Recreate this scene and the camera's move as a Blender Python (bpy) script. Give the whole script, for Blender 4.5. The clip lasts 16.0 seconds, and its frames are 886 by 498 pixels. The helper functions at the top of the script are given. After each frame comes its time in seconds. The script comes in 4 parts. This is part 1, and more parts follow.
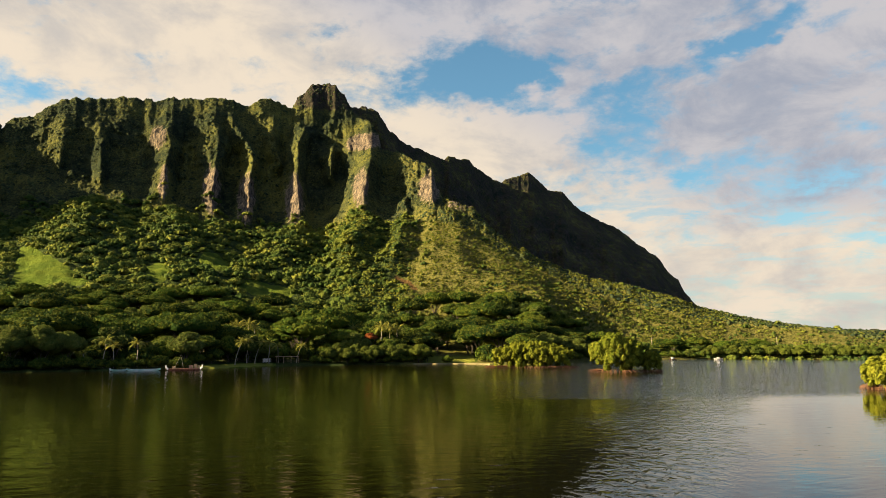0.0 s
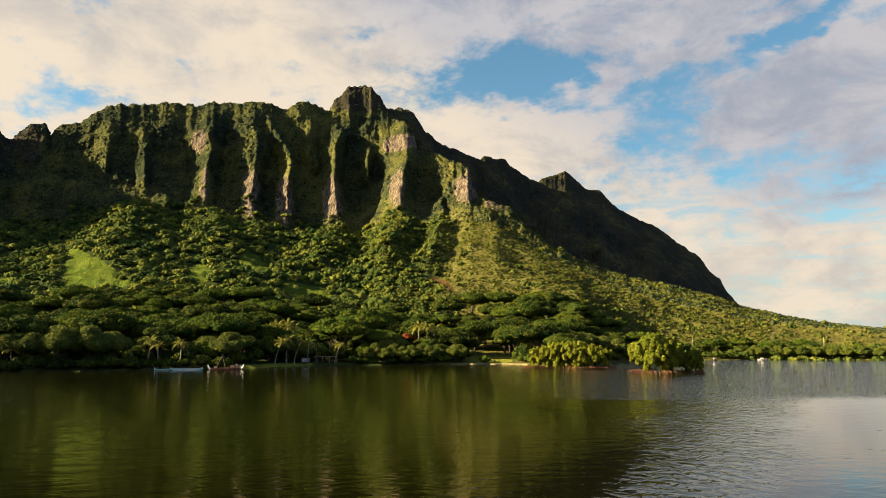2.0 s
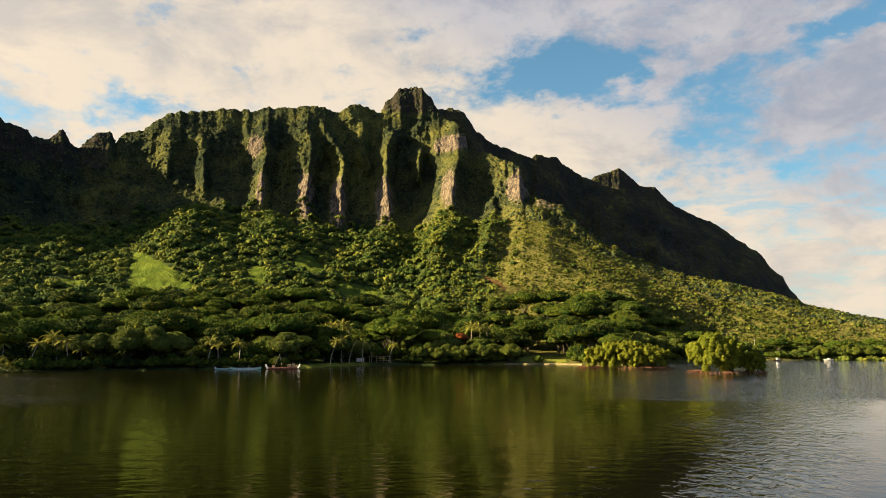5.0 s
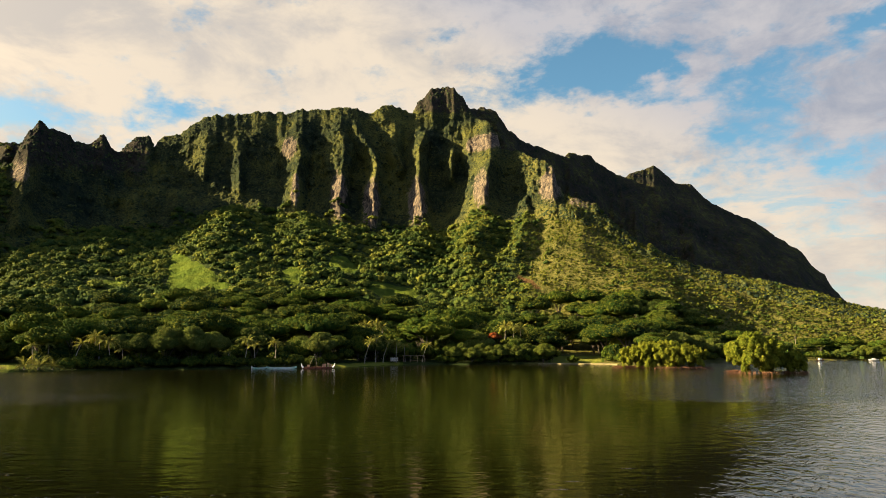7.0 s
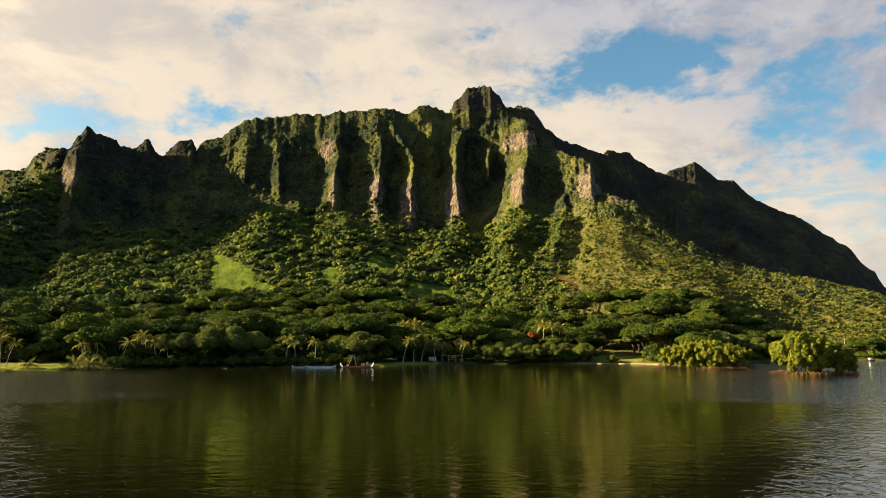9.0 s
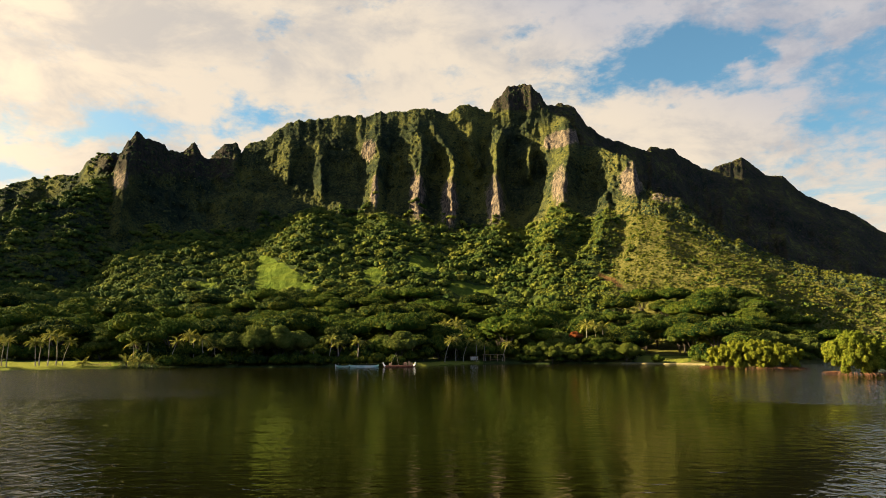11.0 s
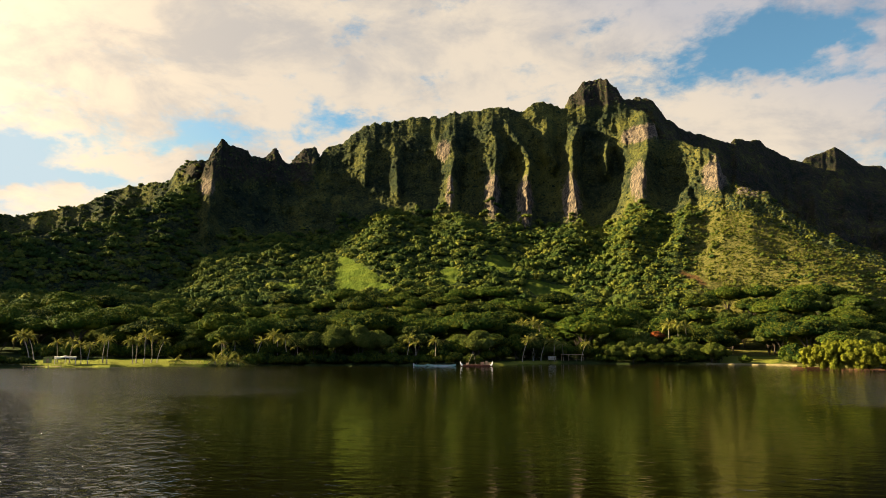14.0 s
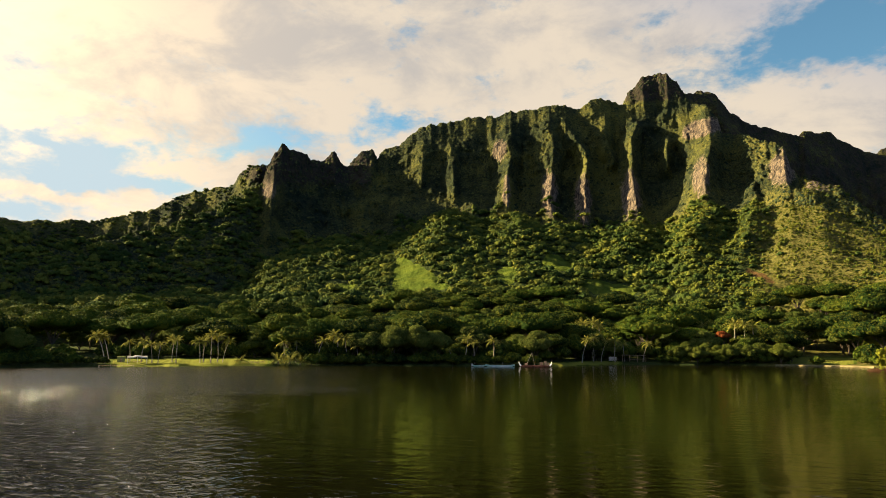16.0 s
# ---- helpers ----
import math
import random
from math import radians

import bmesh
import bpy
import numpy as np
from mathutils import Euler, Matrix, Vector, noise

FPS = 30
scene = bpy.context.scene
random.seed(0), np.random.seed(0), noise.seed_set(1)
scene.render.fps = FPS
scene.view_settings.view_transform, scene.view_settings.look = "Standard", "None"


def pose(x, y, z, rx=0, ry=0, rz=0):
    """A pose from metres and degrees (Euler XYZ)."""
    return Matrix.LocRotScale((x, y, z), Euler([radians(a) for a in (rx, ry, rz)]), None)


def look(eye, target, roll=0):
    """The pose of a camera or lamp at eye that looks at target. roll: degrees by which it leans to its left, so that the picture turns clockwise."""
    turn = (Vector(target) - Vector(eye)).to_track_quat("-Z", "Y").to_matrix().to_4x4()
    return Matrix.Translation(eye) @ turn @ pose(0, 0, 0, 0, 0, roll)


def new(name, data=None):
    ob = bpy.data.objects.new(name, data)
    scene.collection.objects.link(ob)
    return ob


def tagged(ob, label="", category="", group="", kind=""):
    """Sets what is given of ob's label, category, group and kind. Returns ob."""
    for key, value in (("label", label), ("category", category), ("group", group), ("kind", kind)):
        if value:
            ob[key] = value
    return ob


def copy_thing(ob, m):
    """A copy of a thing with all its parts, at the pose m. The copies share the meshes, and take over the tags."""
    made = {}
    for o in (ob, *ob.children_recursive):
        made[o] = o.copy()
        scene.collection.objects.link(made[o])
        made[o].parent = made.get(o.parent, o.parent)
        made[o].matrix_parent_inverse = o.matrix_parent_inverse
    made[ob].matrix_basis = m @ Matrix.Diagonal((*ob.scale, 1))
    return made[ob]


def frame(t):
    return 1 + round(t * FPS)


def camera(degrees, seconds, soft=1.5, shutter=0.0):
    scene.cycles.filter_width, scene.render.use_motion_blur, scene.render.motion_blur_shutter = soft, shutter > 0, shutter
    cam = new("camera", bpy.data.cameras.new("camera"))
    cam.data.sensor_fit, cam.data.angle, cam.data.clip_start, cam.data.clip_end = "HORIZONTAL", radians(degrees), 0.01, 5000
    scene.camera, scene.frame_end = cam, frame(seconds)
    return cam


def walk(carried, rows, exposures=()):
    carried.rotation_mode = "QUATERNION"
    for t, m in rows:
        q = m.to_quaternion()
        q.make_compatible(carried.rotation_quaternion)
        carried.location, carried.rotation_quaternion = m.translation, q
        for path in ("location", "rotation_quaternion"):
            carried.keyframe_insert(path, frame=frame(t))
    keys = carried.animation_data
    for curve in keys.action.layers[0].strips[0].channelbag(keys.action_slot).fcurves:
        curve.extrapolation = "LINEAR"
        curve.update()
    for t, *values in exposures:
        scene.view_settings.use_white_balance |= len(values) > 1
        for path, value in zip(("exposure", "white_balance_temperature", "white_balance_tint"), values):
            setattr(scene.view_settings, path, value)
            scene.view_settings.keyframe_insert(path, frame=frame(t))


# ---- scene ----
EYE = 10.5  # the camera hovers over the pond and turns slowly to the left
cam = camera(65.11, 16.0, soft=0.65)
PATH = [
    (0, pose(0, 0, EYE, 97.895, 0.127, -11.995)),
    (0.5, pose(0, 0, EYE, 97.898, 0.108, -11.204)),
    (1, pose(0, 0, EYE, 97.902, 0.096, -10.451)),
    (1.5, pose(0, 0, EYE, 97.905, 0.087, -9.722)),
    (2, pose(0, 0, EYE, 97.907, 0.083, -8.959)),
    (2.5, pose(0, 0, EYE, 97.909, 0.081, -8.174)),
    (3, pose(0, 0, EYE, 97.910, 0.082, -7.416)),
    (3.5, pose(0, 0, EYE, 97.911, 0.083, -6.708)),
    (4, pose(0, 0, EYE, 97.910, 0.086, -5.999)),
    (6.5, pose(0, 0, EYE, 97.890, 0.090, -2.583)),
    (7, pose(0, 0, EYE, 97.882, 0.087, -1.882)),
    (7.5, pose(0, 0, EYE, 97.874, 0.081, -1.144)),
    (8, pose(0, 0, EYE, 97.865, 0.073, -0.367)),
    (8.5, pose(0, 0, EYE, 97.855, 0.063, 0.415)),
    (9, pose(0, 0, EYE, 97.845, 0.051, 1.232)),
    (11.5, pose(0, 0, EYE, 97.789, -0.038, 5.595)),
    (12, pose(0, 0, EYE, 97.778, -0.059, 6.594)),
    (12.5, pose(0, 0, EYE, 97.769, -0.081, 7.597)),
    (13, pose(0, 0, EYE, 97.761, -0.102, 8.668)),
    (13.5, pose(0, 0, EYE, 97.754, -0.123, 9.783)),
    (14, pose(0, 0, EYE, 97.749, -0.141, 10.934)),
    (14.5, pose(0, 0, EYE, 97.746, -0.158, 12.076)),
    (15, pose(0, 0, EYE, 97.745, -0.171, 13.260)),
    (15.5, pose(0, 0, EYE, 97.748, -0.180, 14.380)),
    (16, pose(0, 0, EYE, 97.754, -0.184, 15.690)),
]
walk(cam, PATH, [(0, 2.32), (9, 2.35), (12.5, 2.33), (16, 2.24)])

# ---- world, sun ----
SUN_BEARING, SUN_HEIGHT = 85.0, 22.5  # degrees to the left of straight ahead, and above the horizon
world = bpy.data.worlds.new("sky")
scene.world = world
world.use_nodes = True


class Nodes:
    """Short calls to build a node tree."""

    def __init__(self, tree):
        self.tree = tree
        tree.nodes.clear()

    def add(self, kind):
        return self.tree.nodes.new(kind)

    def set(self, socket, value):
        if isinstance(value, bpy.types.NodeSocket):
            self.tree.links.new(value, socket)
        elif value is not None:
            socket.default_value = value

    def math(self, op, a, b=None, c=None, clamp=False):
        node = self.add("ShaderNodeMath")
        node.operation, node.use_clamp = op, clamp
        for socket, value in zip(node.inputs, (a, b, c)):
            self.set(socket, value)
        return node.outputs[0]

    def mix(self, fac, a, b, blend="MIX"):
        node = self.add("ShaderNodeMix")
        node.data_type, node.blend_type = "RGBA", blend
        self.set(node.inputs[0], fac)
        self.set(node.inputs[6], a)
        self.set(node.inputs[7], b)
        return node.outputs[2]

    def noise(self, vector, scale, detail=4.0, rough=0.55, distort=0.0, color=False):
        node = self.add("ShaderNodeTexNoise")
        self.set(node.inputs["Vector"], vector)
        for key, value in (("Scale", scale), ("Detail", detail), ("Roughness", rough), ("Distortion", distort)):
            self.set(node.inputs[key], value)
        return node.outputs[1 if color else 0]

    def step(self, value, low, high, a=0.0, b=1.0):
        node = self.add("ShaderNodeMapRange")
        node.interpolation_type = "SMOOTHSTEP"
        for socket, v in zip(node.inputs, (value, low, high, a, b)):
            self.set(socket, v)
        return node.outputs[0]

    def vec(self, x, y, z):
        node = self.add("ShaderNodeCombineXYZ")
        for socket, v in zip(node.inputs, (x, y, z)):
            self.set(socket, v)
        return node.outputs[0]

    def scaled(self, vector, x, y, z):
        node = self.add("ShaderNodeVectorMath")
        node.operation = "MULTIPLY"
        self.set(node.inputs[0], vector)
        node.inputs[1].default_value = (x, y, z)
        return node.outputs[0]

    def bump(self, height, strength, distance):
        node = self.add("ShaderNodeBump")
        self.set(node.inputs["Height"], height)
        node.inputs["Strength"].default_value, node.inputs["Distance"].default_value = strength, distance
        return node.outputs[0]


n = Nodes(world.node_tree)
sky = n.add("ShaderNodeTexSky")
sky.sky_type, sky.sun_disc, sky.sun_elevation, sky.sun_rotation = "NISHITA", False, radians(SUN_HEIGHT), radians(-SUN_BEARING)
sky.altitude, sky.air_density, sky.dust_density, sky.ozone_density = 10, 1.0, 1.2, 1.5
way = n.add("ShaderNodeTexCoord").outputs["Generated"]
split = n.add("ShaderNodeSeparateXYZ")
n.set(split.inputs[0], way)
dx, dy, dz = split.outputs
up = n.math("MAXIMUM", dz, 0.0)
side = n.math("MULTIPLY", n.math("ARCTAN2", dx, dy), 57.3)  # bearing to the right, degrees
rise = n.math("MULTIPLY", n.math("ARCSINE", up), 57.3)  # height over the horizon, degrees
drift = n.scaled(way, 1.0, 1.0, 1.9)
wander = n.add("ShaderNodeSeparateColor")
n.set(wander.inputs[0], n.noise(drift, 13.0, 4.0, 0.6, 0.0, True))
side_w = n.math("ADD", side, n.math("MULTIPLY", n.math("SUBTRACT", wander.outputs[0], 0.5), 7.0))
rise_w = n.math("ADD", rise, n.math("MULTIPLY", n.math("SUBTRACT", wander.outputs[1], 0.5), 4.0))


def puff_at(s0, r0, wide, tall, amount, slant=0.0):
    """A soft uneven patch of sky round a bearing and a height, in degrees."""
    u = n.math("MULTIPLY", n.math("SUBTRACT", side_w, s0), 1.0 / wide)
    v = n.math("MULTIPLY", n.math("SUBTRACT", n.math("SUBTRACT", rise_w, r0), n.math("MULTIPLY", n.math("SUBTRACT", side_w, s0), slant)), 1.0 / tall)
    q = n.math("ADD", n.math("MULTIPLY", u, u), n.math("MULTIPLY", v, v))
    return n.math("MULTIPLY", n.math("EXPONENT", n.math("MULTIPLY", q, -1.0)), amount)


def total(*terms):
    end = terms[0]
    for term in terms[1:]:
        end = n.math("ADD", end, term)
    return end


def times(*terms):
    end = terms[0]
    for term in terms[1:]:
        end = n.math("MULTIPLY", end, term)
    return end


bank = n.noise(drift, 4.0, 3.0, 0.5)
puff = n.noise(drift, 12.0, 8.0, 0.60, 0.25)
grain = n.noise(drift, 38.0, 6.0, 0.62, 0.2)
field = total(times(bank, 0.25), times(puff, 0.85), times(grain, 0.42), -0.085)
# clear gaps between the banks, then clouds that stand in them
gaps = [(18.5, 21.3, 10.5, 1.8, -0.34), (14.0, 21.2, 4.0, 1.1, -0.12), (27.5, 17.6, 3.6, 2.6, -0.26), (22.7, 15.8, 2.4, 1.6, -0.26), (17.6, 19.4, 5.0, 1.0, -0.20),
        (38.5, 22.9, 4.0, 0.9, -0.36, 0.2), (34.5, 22.3, 2.5, 1.0, -0.26), (30.0, 13.6, 5.5, 1.2, -0.22), (14.5, 23.0, 4.5, 1.6, -0.30), (7.0, 20.8, 3.0, 1.0, -0.10)]
gaps_left = [(-18.2, 18.1, 4.0, 0.8, -0.20), (-20.4, 17.8, 2.4, 0.8, -0.16), (-23.0, 16.7, 3.0, 0.8, -0.20), (-30.2, 16.4, 2.6, 1.0, -0.26), (-32.6, 15.0, 3.0, 0.8, -0.22),
             (-44.5, 13.9, 6.5, 1.1, -0.40), (-44.0, 11.9, 5.5, 0.9, -0.34), (-48.0, 9.3, 4.0, 1.2, -0.36), (-39.6, 11.8, 3.2, 0.8, -0.32)]
clouds = [(22.9, 21.1, 2.0, 1.3, 0.42), (19.3, 20.0, 1.6, 0.7, 0.34), (27.3, 22.2, 1.9, 0.8, 0.36), (30.9, 22.3, 1.3, 0.7, 0.34), (24.4, 24.0, 4.0, 0.8, 0.22), (39.9, 21.8, 1.6, 0.9, 0.26),
          (13.0, 17.6, 7.0, 2.4, 0.20), (19.5, 16.3, 3.4, 2.0, 0.22), (36.0, 18.0, 9.0, 3.0, 0.16, 0.12)]
clouds_left = [(-26.0, 23.0, 26.0, 4.5, 0.14), (5.0, 27.0, 14.0, 4.0, 0.10), (-46.5, 10.7, 4.5, 0.6, 0.24), (-37.5, 13.3, 5.0, 0.8, 0.22), (-42.0, 12.2, 2.0, 0.4, 0.16)]
lean = total(*(puff_at(*p) for p in (*gaps, *gaps_left, *clouds, *clouds_left)))
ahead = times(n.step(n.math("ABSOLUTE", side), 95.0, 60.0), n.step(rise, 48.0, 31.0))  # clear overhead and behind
cover = n.step(total(field, lean, -0.02, times(n.math("SUBTRACT", ahead, 1.0), 0.3)), 0.35, 0.70)
low_gaps = n.step(n.noise(n.scaled(way, 1.0, 1.0, 5.0), 10.0, 7.0, 0.62, 0.2), 0.48, 0.66)
cover = n.math("SUBTRACT", cover, times(low_gaps, n.step(rise, 14.0, 9.0), n.step(side, 12.0, 22.0), 0.75))
warm = n.step(total(side, times(n.math("SUBTRACT", 15.0, rise), -2.0)), 32.0, 14.0)
warm = n.math("MAXIMUM", warm, n.step(rise, 11.0, 7.0))
lit = n.mix(warm, (0.60, 0.58, 0.60, 1), (0.90, 0.77, 0.61, 1))
shade = n.mix(warm, (0.38, 0.41, 0.49, 1), (0.63, 0.58, 0.53, 1))
grey = total(puff_at(-30.8, 23.8, 5.0, 2.0, 0.10), puff_at(-38.0, 21.3, 6.0, 1.8, 0.09), puff_at(-20.0, 22.6, 6.0, 1.6, 0.07), puff_at(-5.0, 24.6, 8.0, 1.5, 0.07))
cloud = n.mix(n.step(n.math("SUBTRACT", n.noise(drift, 7.0, 8.0, 0.62, 0.3), grey), 0.32, 0.60), shade, lit)
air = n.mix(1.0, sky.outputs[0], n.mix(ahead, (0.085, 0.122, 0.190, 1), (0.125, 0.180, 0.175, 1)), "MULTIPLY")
air = n.mix(n.step(rise, 14.0, 2.0, 0.0, 0.7), air, (0.62, 0.64, 0.60, 1))
air = n.mix(n.step(side, -18.0, -50.0, 0.0, 0.6), air, (0.80, 0.80, 0.70, 1))
glow = n.math("POWER", n.step(side, -14.0, -75.0), 1.3)
cloud = n.mix(1.0, cloud, n.mix(glow, (1, 1, 1, 1), (1.9, 1.65, 1.3, 1)), "MULTIPLY")
cloud = n.mix(1.0, cloud, n.mix(puff_at(-62.0, 19.0, 17.0, 12.0, 1.0), (1, 1, 1, 1), (1.75, 1.66, 1.42, 1)), "MULTIPLY")
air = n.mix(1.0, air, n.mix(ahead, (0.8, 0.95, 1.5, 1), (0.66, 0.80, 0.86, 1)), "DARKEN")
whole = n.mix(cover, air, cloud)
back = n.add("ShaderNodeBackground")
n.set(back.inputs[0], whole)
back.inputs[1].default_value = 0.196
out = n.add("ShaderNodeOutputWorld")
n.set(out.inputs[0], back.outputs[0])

sun = new("sun", bpy.data.lights.new("sun", "SUN"))
sun.data.energy, sun.data.angle, sun.data.color = 5.0, radians(0.6), (1.0, 0.78, 0.43)
b, e = radians(SUN_BEARING), radians(SUN_HEIGHT)
sun.matrix_world = look((-math.sin(b) * math.cos(e) * 900, math.cos(b) * math.cos(e) * 900, math.sin(e) * 900), (0, 0, 0))


# ---- materials ----
def material(name):
    m = bpy.data.materials.new(name)
    m.use_nodes = True
    return m, Nodes(m.node_tree)


def surface(k, color, rough=0.9, normal=None, spec=0.2, metal=0.0, through_light=0.0):
    shader = k.add("ShaderNodeBsdfPrincipled")
    k.set(shader.inputs["Base Color"], color)
    k.set(shader.inputs["Roughness"], rough)
    k.set(shader.inputs["Normal"], normal)
    shader.inputs["Specular IOR Level"].default_value = spec
    shader.inputs["Metallic"].default_value = metal
    end = shader.outputs[0]
    if through_light:
        leaf = k.add("ShaderNodeBsdfTranslucent")
        k.set(leaf.inputs[0], color)
        both = k.add("ShaderNodeMixShader")
        both.inputs[0].default_value = through_light
        k.set(both.inputs[1], end)
        k.set(both.inputs[2], leaf.outputs[0])
        end = both.outputs[0]
    k.set(k.add("ShaderNodeOutputMaterial").inputs[0], end)


def rgb(r, g, b):
    return (r, g, b, 1.0)


def leaf_material(name, dark, mid, bright, spread=0.03, through_light=0.25, single=True):
    """Foliage: each tree has its own green, each tuft its own shade of it."""
    m, k = material(name)
    own = k.add("ShaderNodeObjectInfo").outputs["Random"]
    tuft = k.add("ShaderNodeNewGeometry").outputs["Random Per Island"]
    place = k.add("ShaderNodeNewGeometry").outputs["Position"]
    stand = k.noise(place, spread, 3.0)
    tone = k.math("ADD", k.math("MULTIPLY", own, 0.6 if single else 0.0), k.math("MULTIPLY", stand, 0.55 if single else 1.1))
    clump = k.noise(place, 0.55 if single else 0.30, 4.0, 0.65)
    if not single:  # woods in one heap: each crown its own green
        crown = k.add("ShaderNodeAttribute")
        crown.attribute_name = "tone"
        tuft = k.math("ADD", k.math("MULTIPLY", tuft, 0.15), k.math("MULTIPLY", crown.outputs["Fac"], 0.85))
        tone = k.math("ADD", k.math("MULTIPLY", stand, 0.75), k.math("MULTIPLY", tuft, 0.40))
    c = k.mix(k.step(tone, 0.25, 0.85), dark, mid)
    light = k.math("ADD", k.math("ADD", k.math("MULTIPLY", tuft, 0.30), k.math("MULTIPLY", stand, 0.35)), k.math("MULTIPLY", clump, 0.55))
    c = k.mix(k.step(light, 0.48 if single else 0.52, 0.88 if single else 1.0, 0.0, 0.8), c, bright)
    surface(k, c, 0.75, k.bump(clump, 0.8, 1.0 if single else 2.2), 0.02, 0.0, through_light)
    return m


def plain_material(name, color, second, scale, rough=0.8, bump=0.0, metal=0.0, spec=0.3):
    m, k = material(name)
    place = k.add("ShaderNodeTexCoord").outputs["Object"]
    big = k.noise(place, scale, 5.0)
    fine = k.noise(place, scale * 9, 3.0)
    c = k.mix(k.step(k.math("ADD", k.math("MULTIPLY", big, 0.65), k.math("MULTIPLY", fine, 0.35)), 0.35, 0.65), color, second)
    surface(k, c, rough, k.bump(fine, bump, 0.02) if bump else None, spec, metal)
    return m


LEAF = leaf_material("canopy_leaves", rgb(0.009, 0.025, 0.007), rgb(0.035, 0.066, 0.009), rgb(0.138, 0.142, 0.015), 0.03, 0.16)
LEAF_LIGHT = leaf_material("pale_leaves", rgb(0.032, 0.054, 0.011), rgb(0.082, 0.108, 0.020), rgb(0.180, 0.182, 0.038))
WOODS = leaf_material("slope_leaves", rgb(0.022, 0.044, 0.012), rgb(0.078, 0.108, 0.018), rgb(0.215, 0.190, 0.030), 0.012, 0.10, False)
SCRUB = leaf_material("dry_scrub", rgb(0.048, 0.060, 0.014), rgb(0.115, 0.108, 0.026), rgb(0.180, 0.145, 0.042), 0.012, 0.2, False)
FLANK = leaf_material("flank_leaves", rgb(0.036, 0.054, 0.009), rgb(0.100, 0.108, 0.015), rgb(0.190, 0.170, 0.026), 0.014, 0.15, False)
MANGROVE = leaf_material("mangrove_leaves", rgb(0.090, 0.116, 0.012), rgb(0.150, 0.168, 0.016), rgb(0.230, 0.225, 0.025), 0.1, 0.28)
PALM = leaf_material("palm_fronds", rgb(0.065, 0.085, 0.014), rgb(0.155, 0.160, 0.026), rgb(0.320, 0.280, 0.060), 0.1, 0.2)
RUST = leaf_material("rust_flowers", rgb(0.10, 0.030, 0.010), rgb(0.20, 0.055, 0.016), rgb(0.30, 0.10, 0.030), 0.1, 0.2)
BARK = plain_material("bark", rgb(0.045, 0.036, 0.026), rgb(0.10, 0.08, 0.06), 1.2, 0.9, 0.6)
PALM_BARK = plain_material("palm_bark", rgb(0.20, 0.17, 0.13), rgb(0.34, 0.29, 0.22), 1.5, 0.9, 0.5)
CLIFF_LEAF = leaf_material("cliff_leaves", rgb(0.012, 0.022, 0.014), rgb(0.040, 0.056, 0.024), rgb(0.145, 0.142, 0.034), 0.02, 0.1, False)
MANGROVE_DARK = leaf_material("bank_mangrove_leaves", rgb(0.034, 0.056, 0.010), rgb(0.072, 0.094, 0.014), rgb(0.145, 0.150, 0.026), 0.08, 0.2)
ROOTS = plain_material("stilt_roots", rgb(0.08, 0.034, 0.016), rgb(0.17, 0.080, 0.036), 1.5, 0.9, 0.4)
TEAL = plain_material("teal_paint", rgb(0.20, 0.46, 0.38), rgb(0.55, 0.66, 0.58), 0.8, 0.5)
WHITE = plain_material("weathered_white_paint", rgb(0.55, 0.53, 0.48), rgb(0.75, 0.73, 0.68), 0.9, 0.55)
RED_WOOD = plain_material("red_brown_boards", rgb(0.10, 0.035, 0.02), rgb(0.20, 0.08, 0.045), 1.2, 0.7)
CRATE = plain_material("weathered_timber", rgb(0.20, 0.13, 0.08), rgb(0.38, 0.27, 0.17), 1.3, 0.8, 0.3)
SHED_GREEN = plain_material("yellow_green_boards", rgb(0.16, 0.19, 0.05), rgb(0.26, 0.29, 0.09), 0.9, 0.7)
SAND = plain_material("pale_sand", rgb(0.12, 0.10, 0.04), rgb(0.22, 0.18, 0.08), 0.4, 0.95, 0.4)

# terrain: woods floor, cliff rock, meadow and red soil by what the ground is there
TERRAIN, k = material("mountain_ground")
place = k.add("ShaderNodeNewGeometry").outputs["Position"]
ground_is = k.add("ShaderNodeAttribute")
ground_is.attribute_name = "cover"
parts = k.add("ShaderNodeSeparateColor")
k.set(parts.inputs[0], ground_is.outputs["Color"])
rock_part, meadow_part, soil_part = parts.outputs
coarse = k.noise(place, 0.012, 5.0)
medium = k.noise(place, 0.07, 6.0, 0.65)
fine = k.noise(place, 0.35, 5.0, 0.7)
green = k.mix(k.step(medium, 0.35, 0.68), rgb(0.011, 0.018, 0.013), rgb(0.036, 0.046, 0.022))
green = k.mix(k.step(k.math("ADD", k.math("MULTIPLY", coarse, 0.5), k.math("MULTIPLY", fine, 0.5)), 0.43, 0.65), green, rgb(0.132, 0.128, 0.030))
woods_is = k.add("ShaderNodeAttribute")
woods_is.attribute_name = "woods"
under_trees = k.mix(k.step(fine, 0.35, 0.65), rgb(0.018, 0.032, 0.012), rgb(0.058, 0.074, 0.018))
green = k.mix(k.step(k.math("ADD", woods_is.outputs["Fac"], k.math("MULTIPLY", k.math("SUBTRACT", medium, 0.5), 0.6)), 0.35, 0.65), green, under_trees)
streak = k.noise(k.scaled(place, 0.24, 0.24, 0.085), 1.0, 7.0, 0.70, 0.4)
stone = k.mix(k.step(streak, 0.36, 0.64), rgb(0.024, 0.022, 0.026), rgb(0.260, 0.200, 0.138))
stone = k.mix(k.step(fine, 0.30, 0.62), k.mix(0.6, stone, rgb(0.036, 0.036, 0.034)), stone)
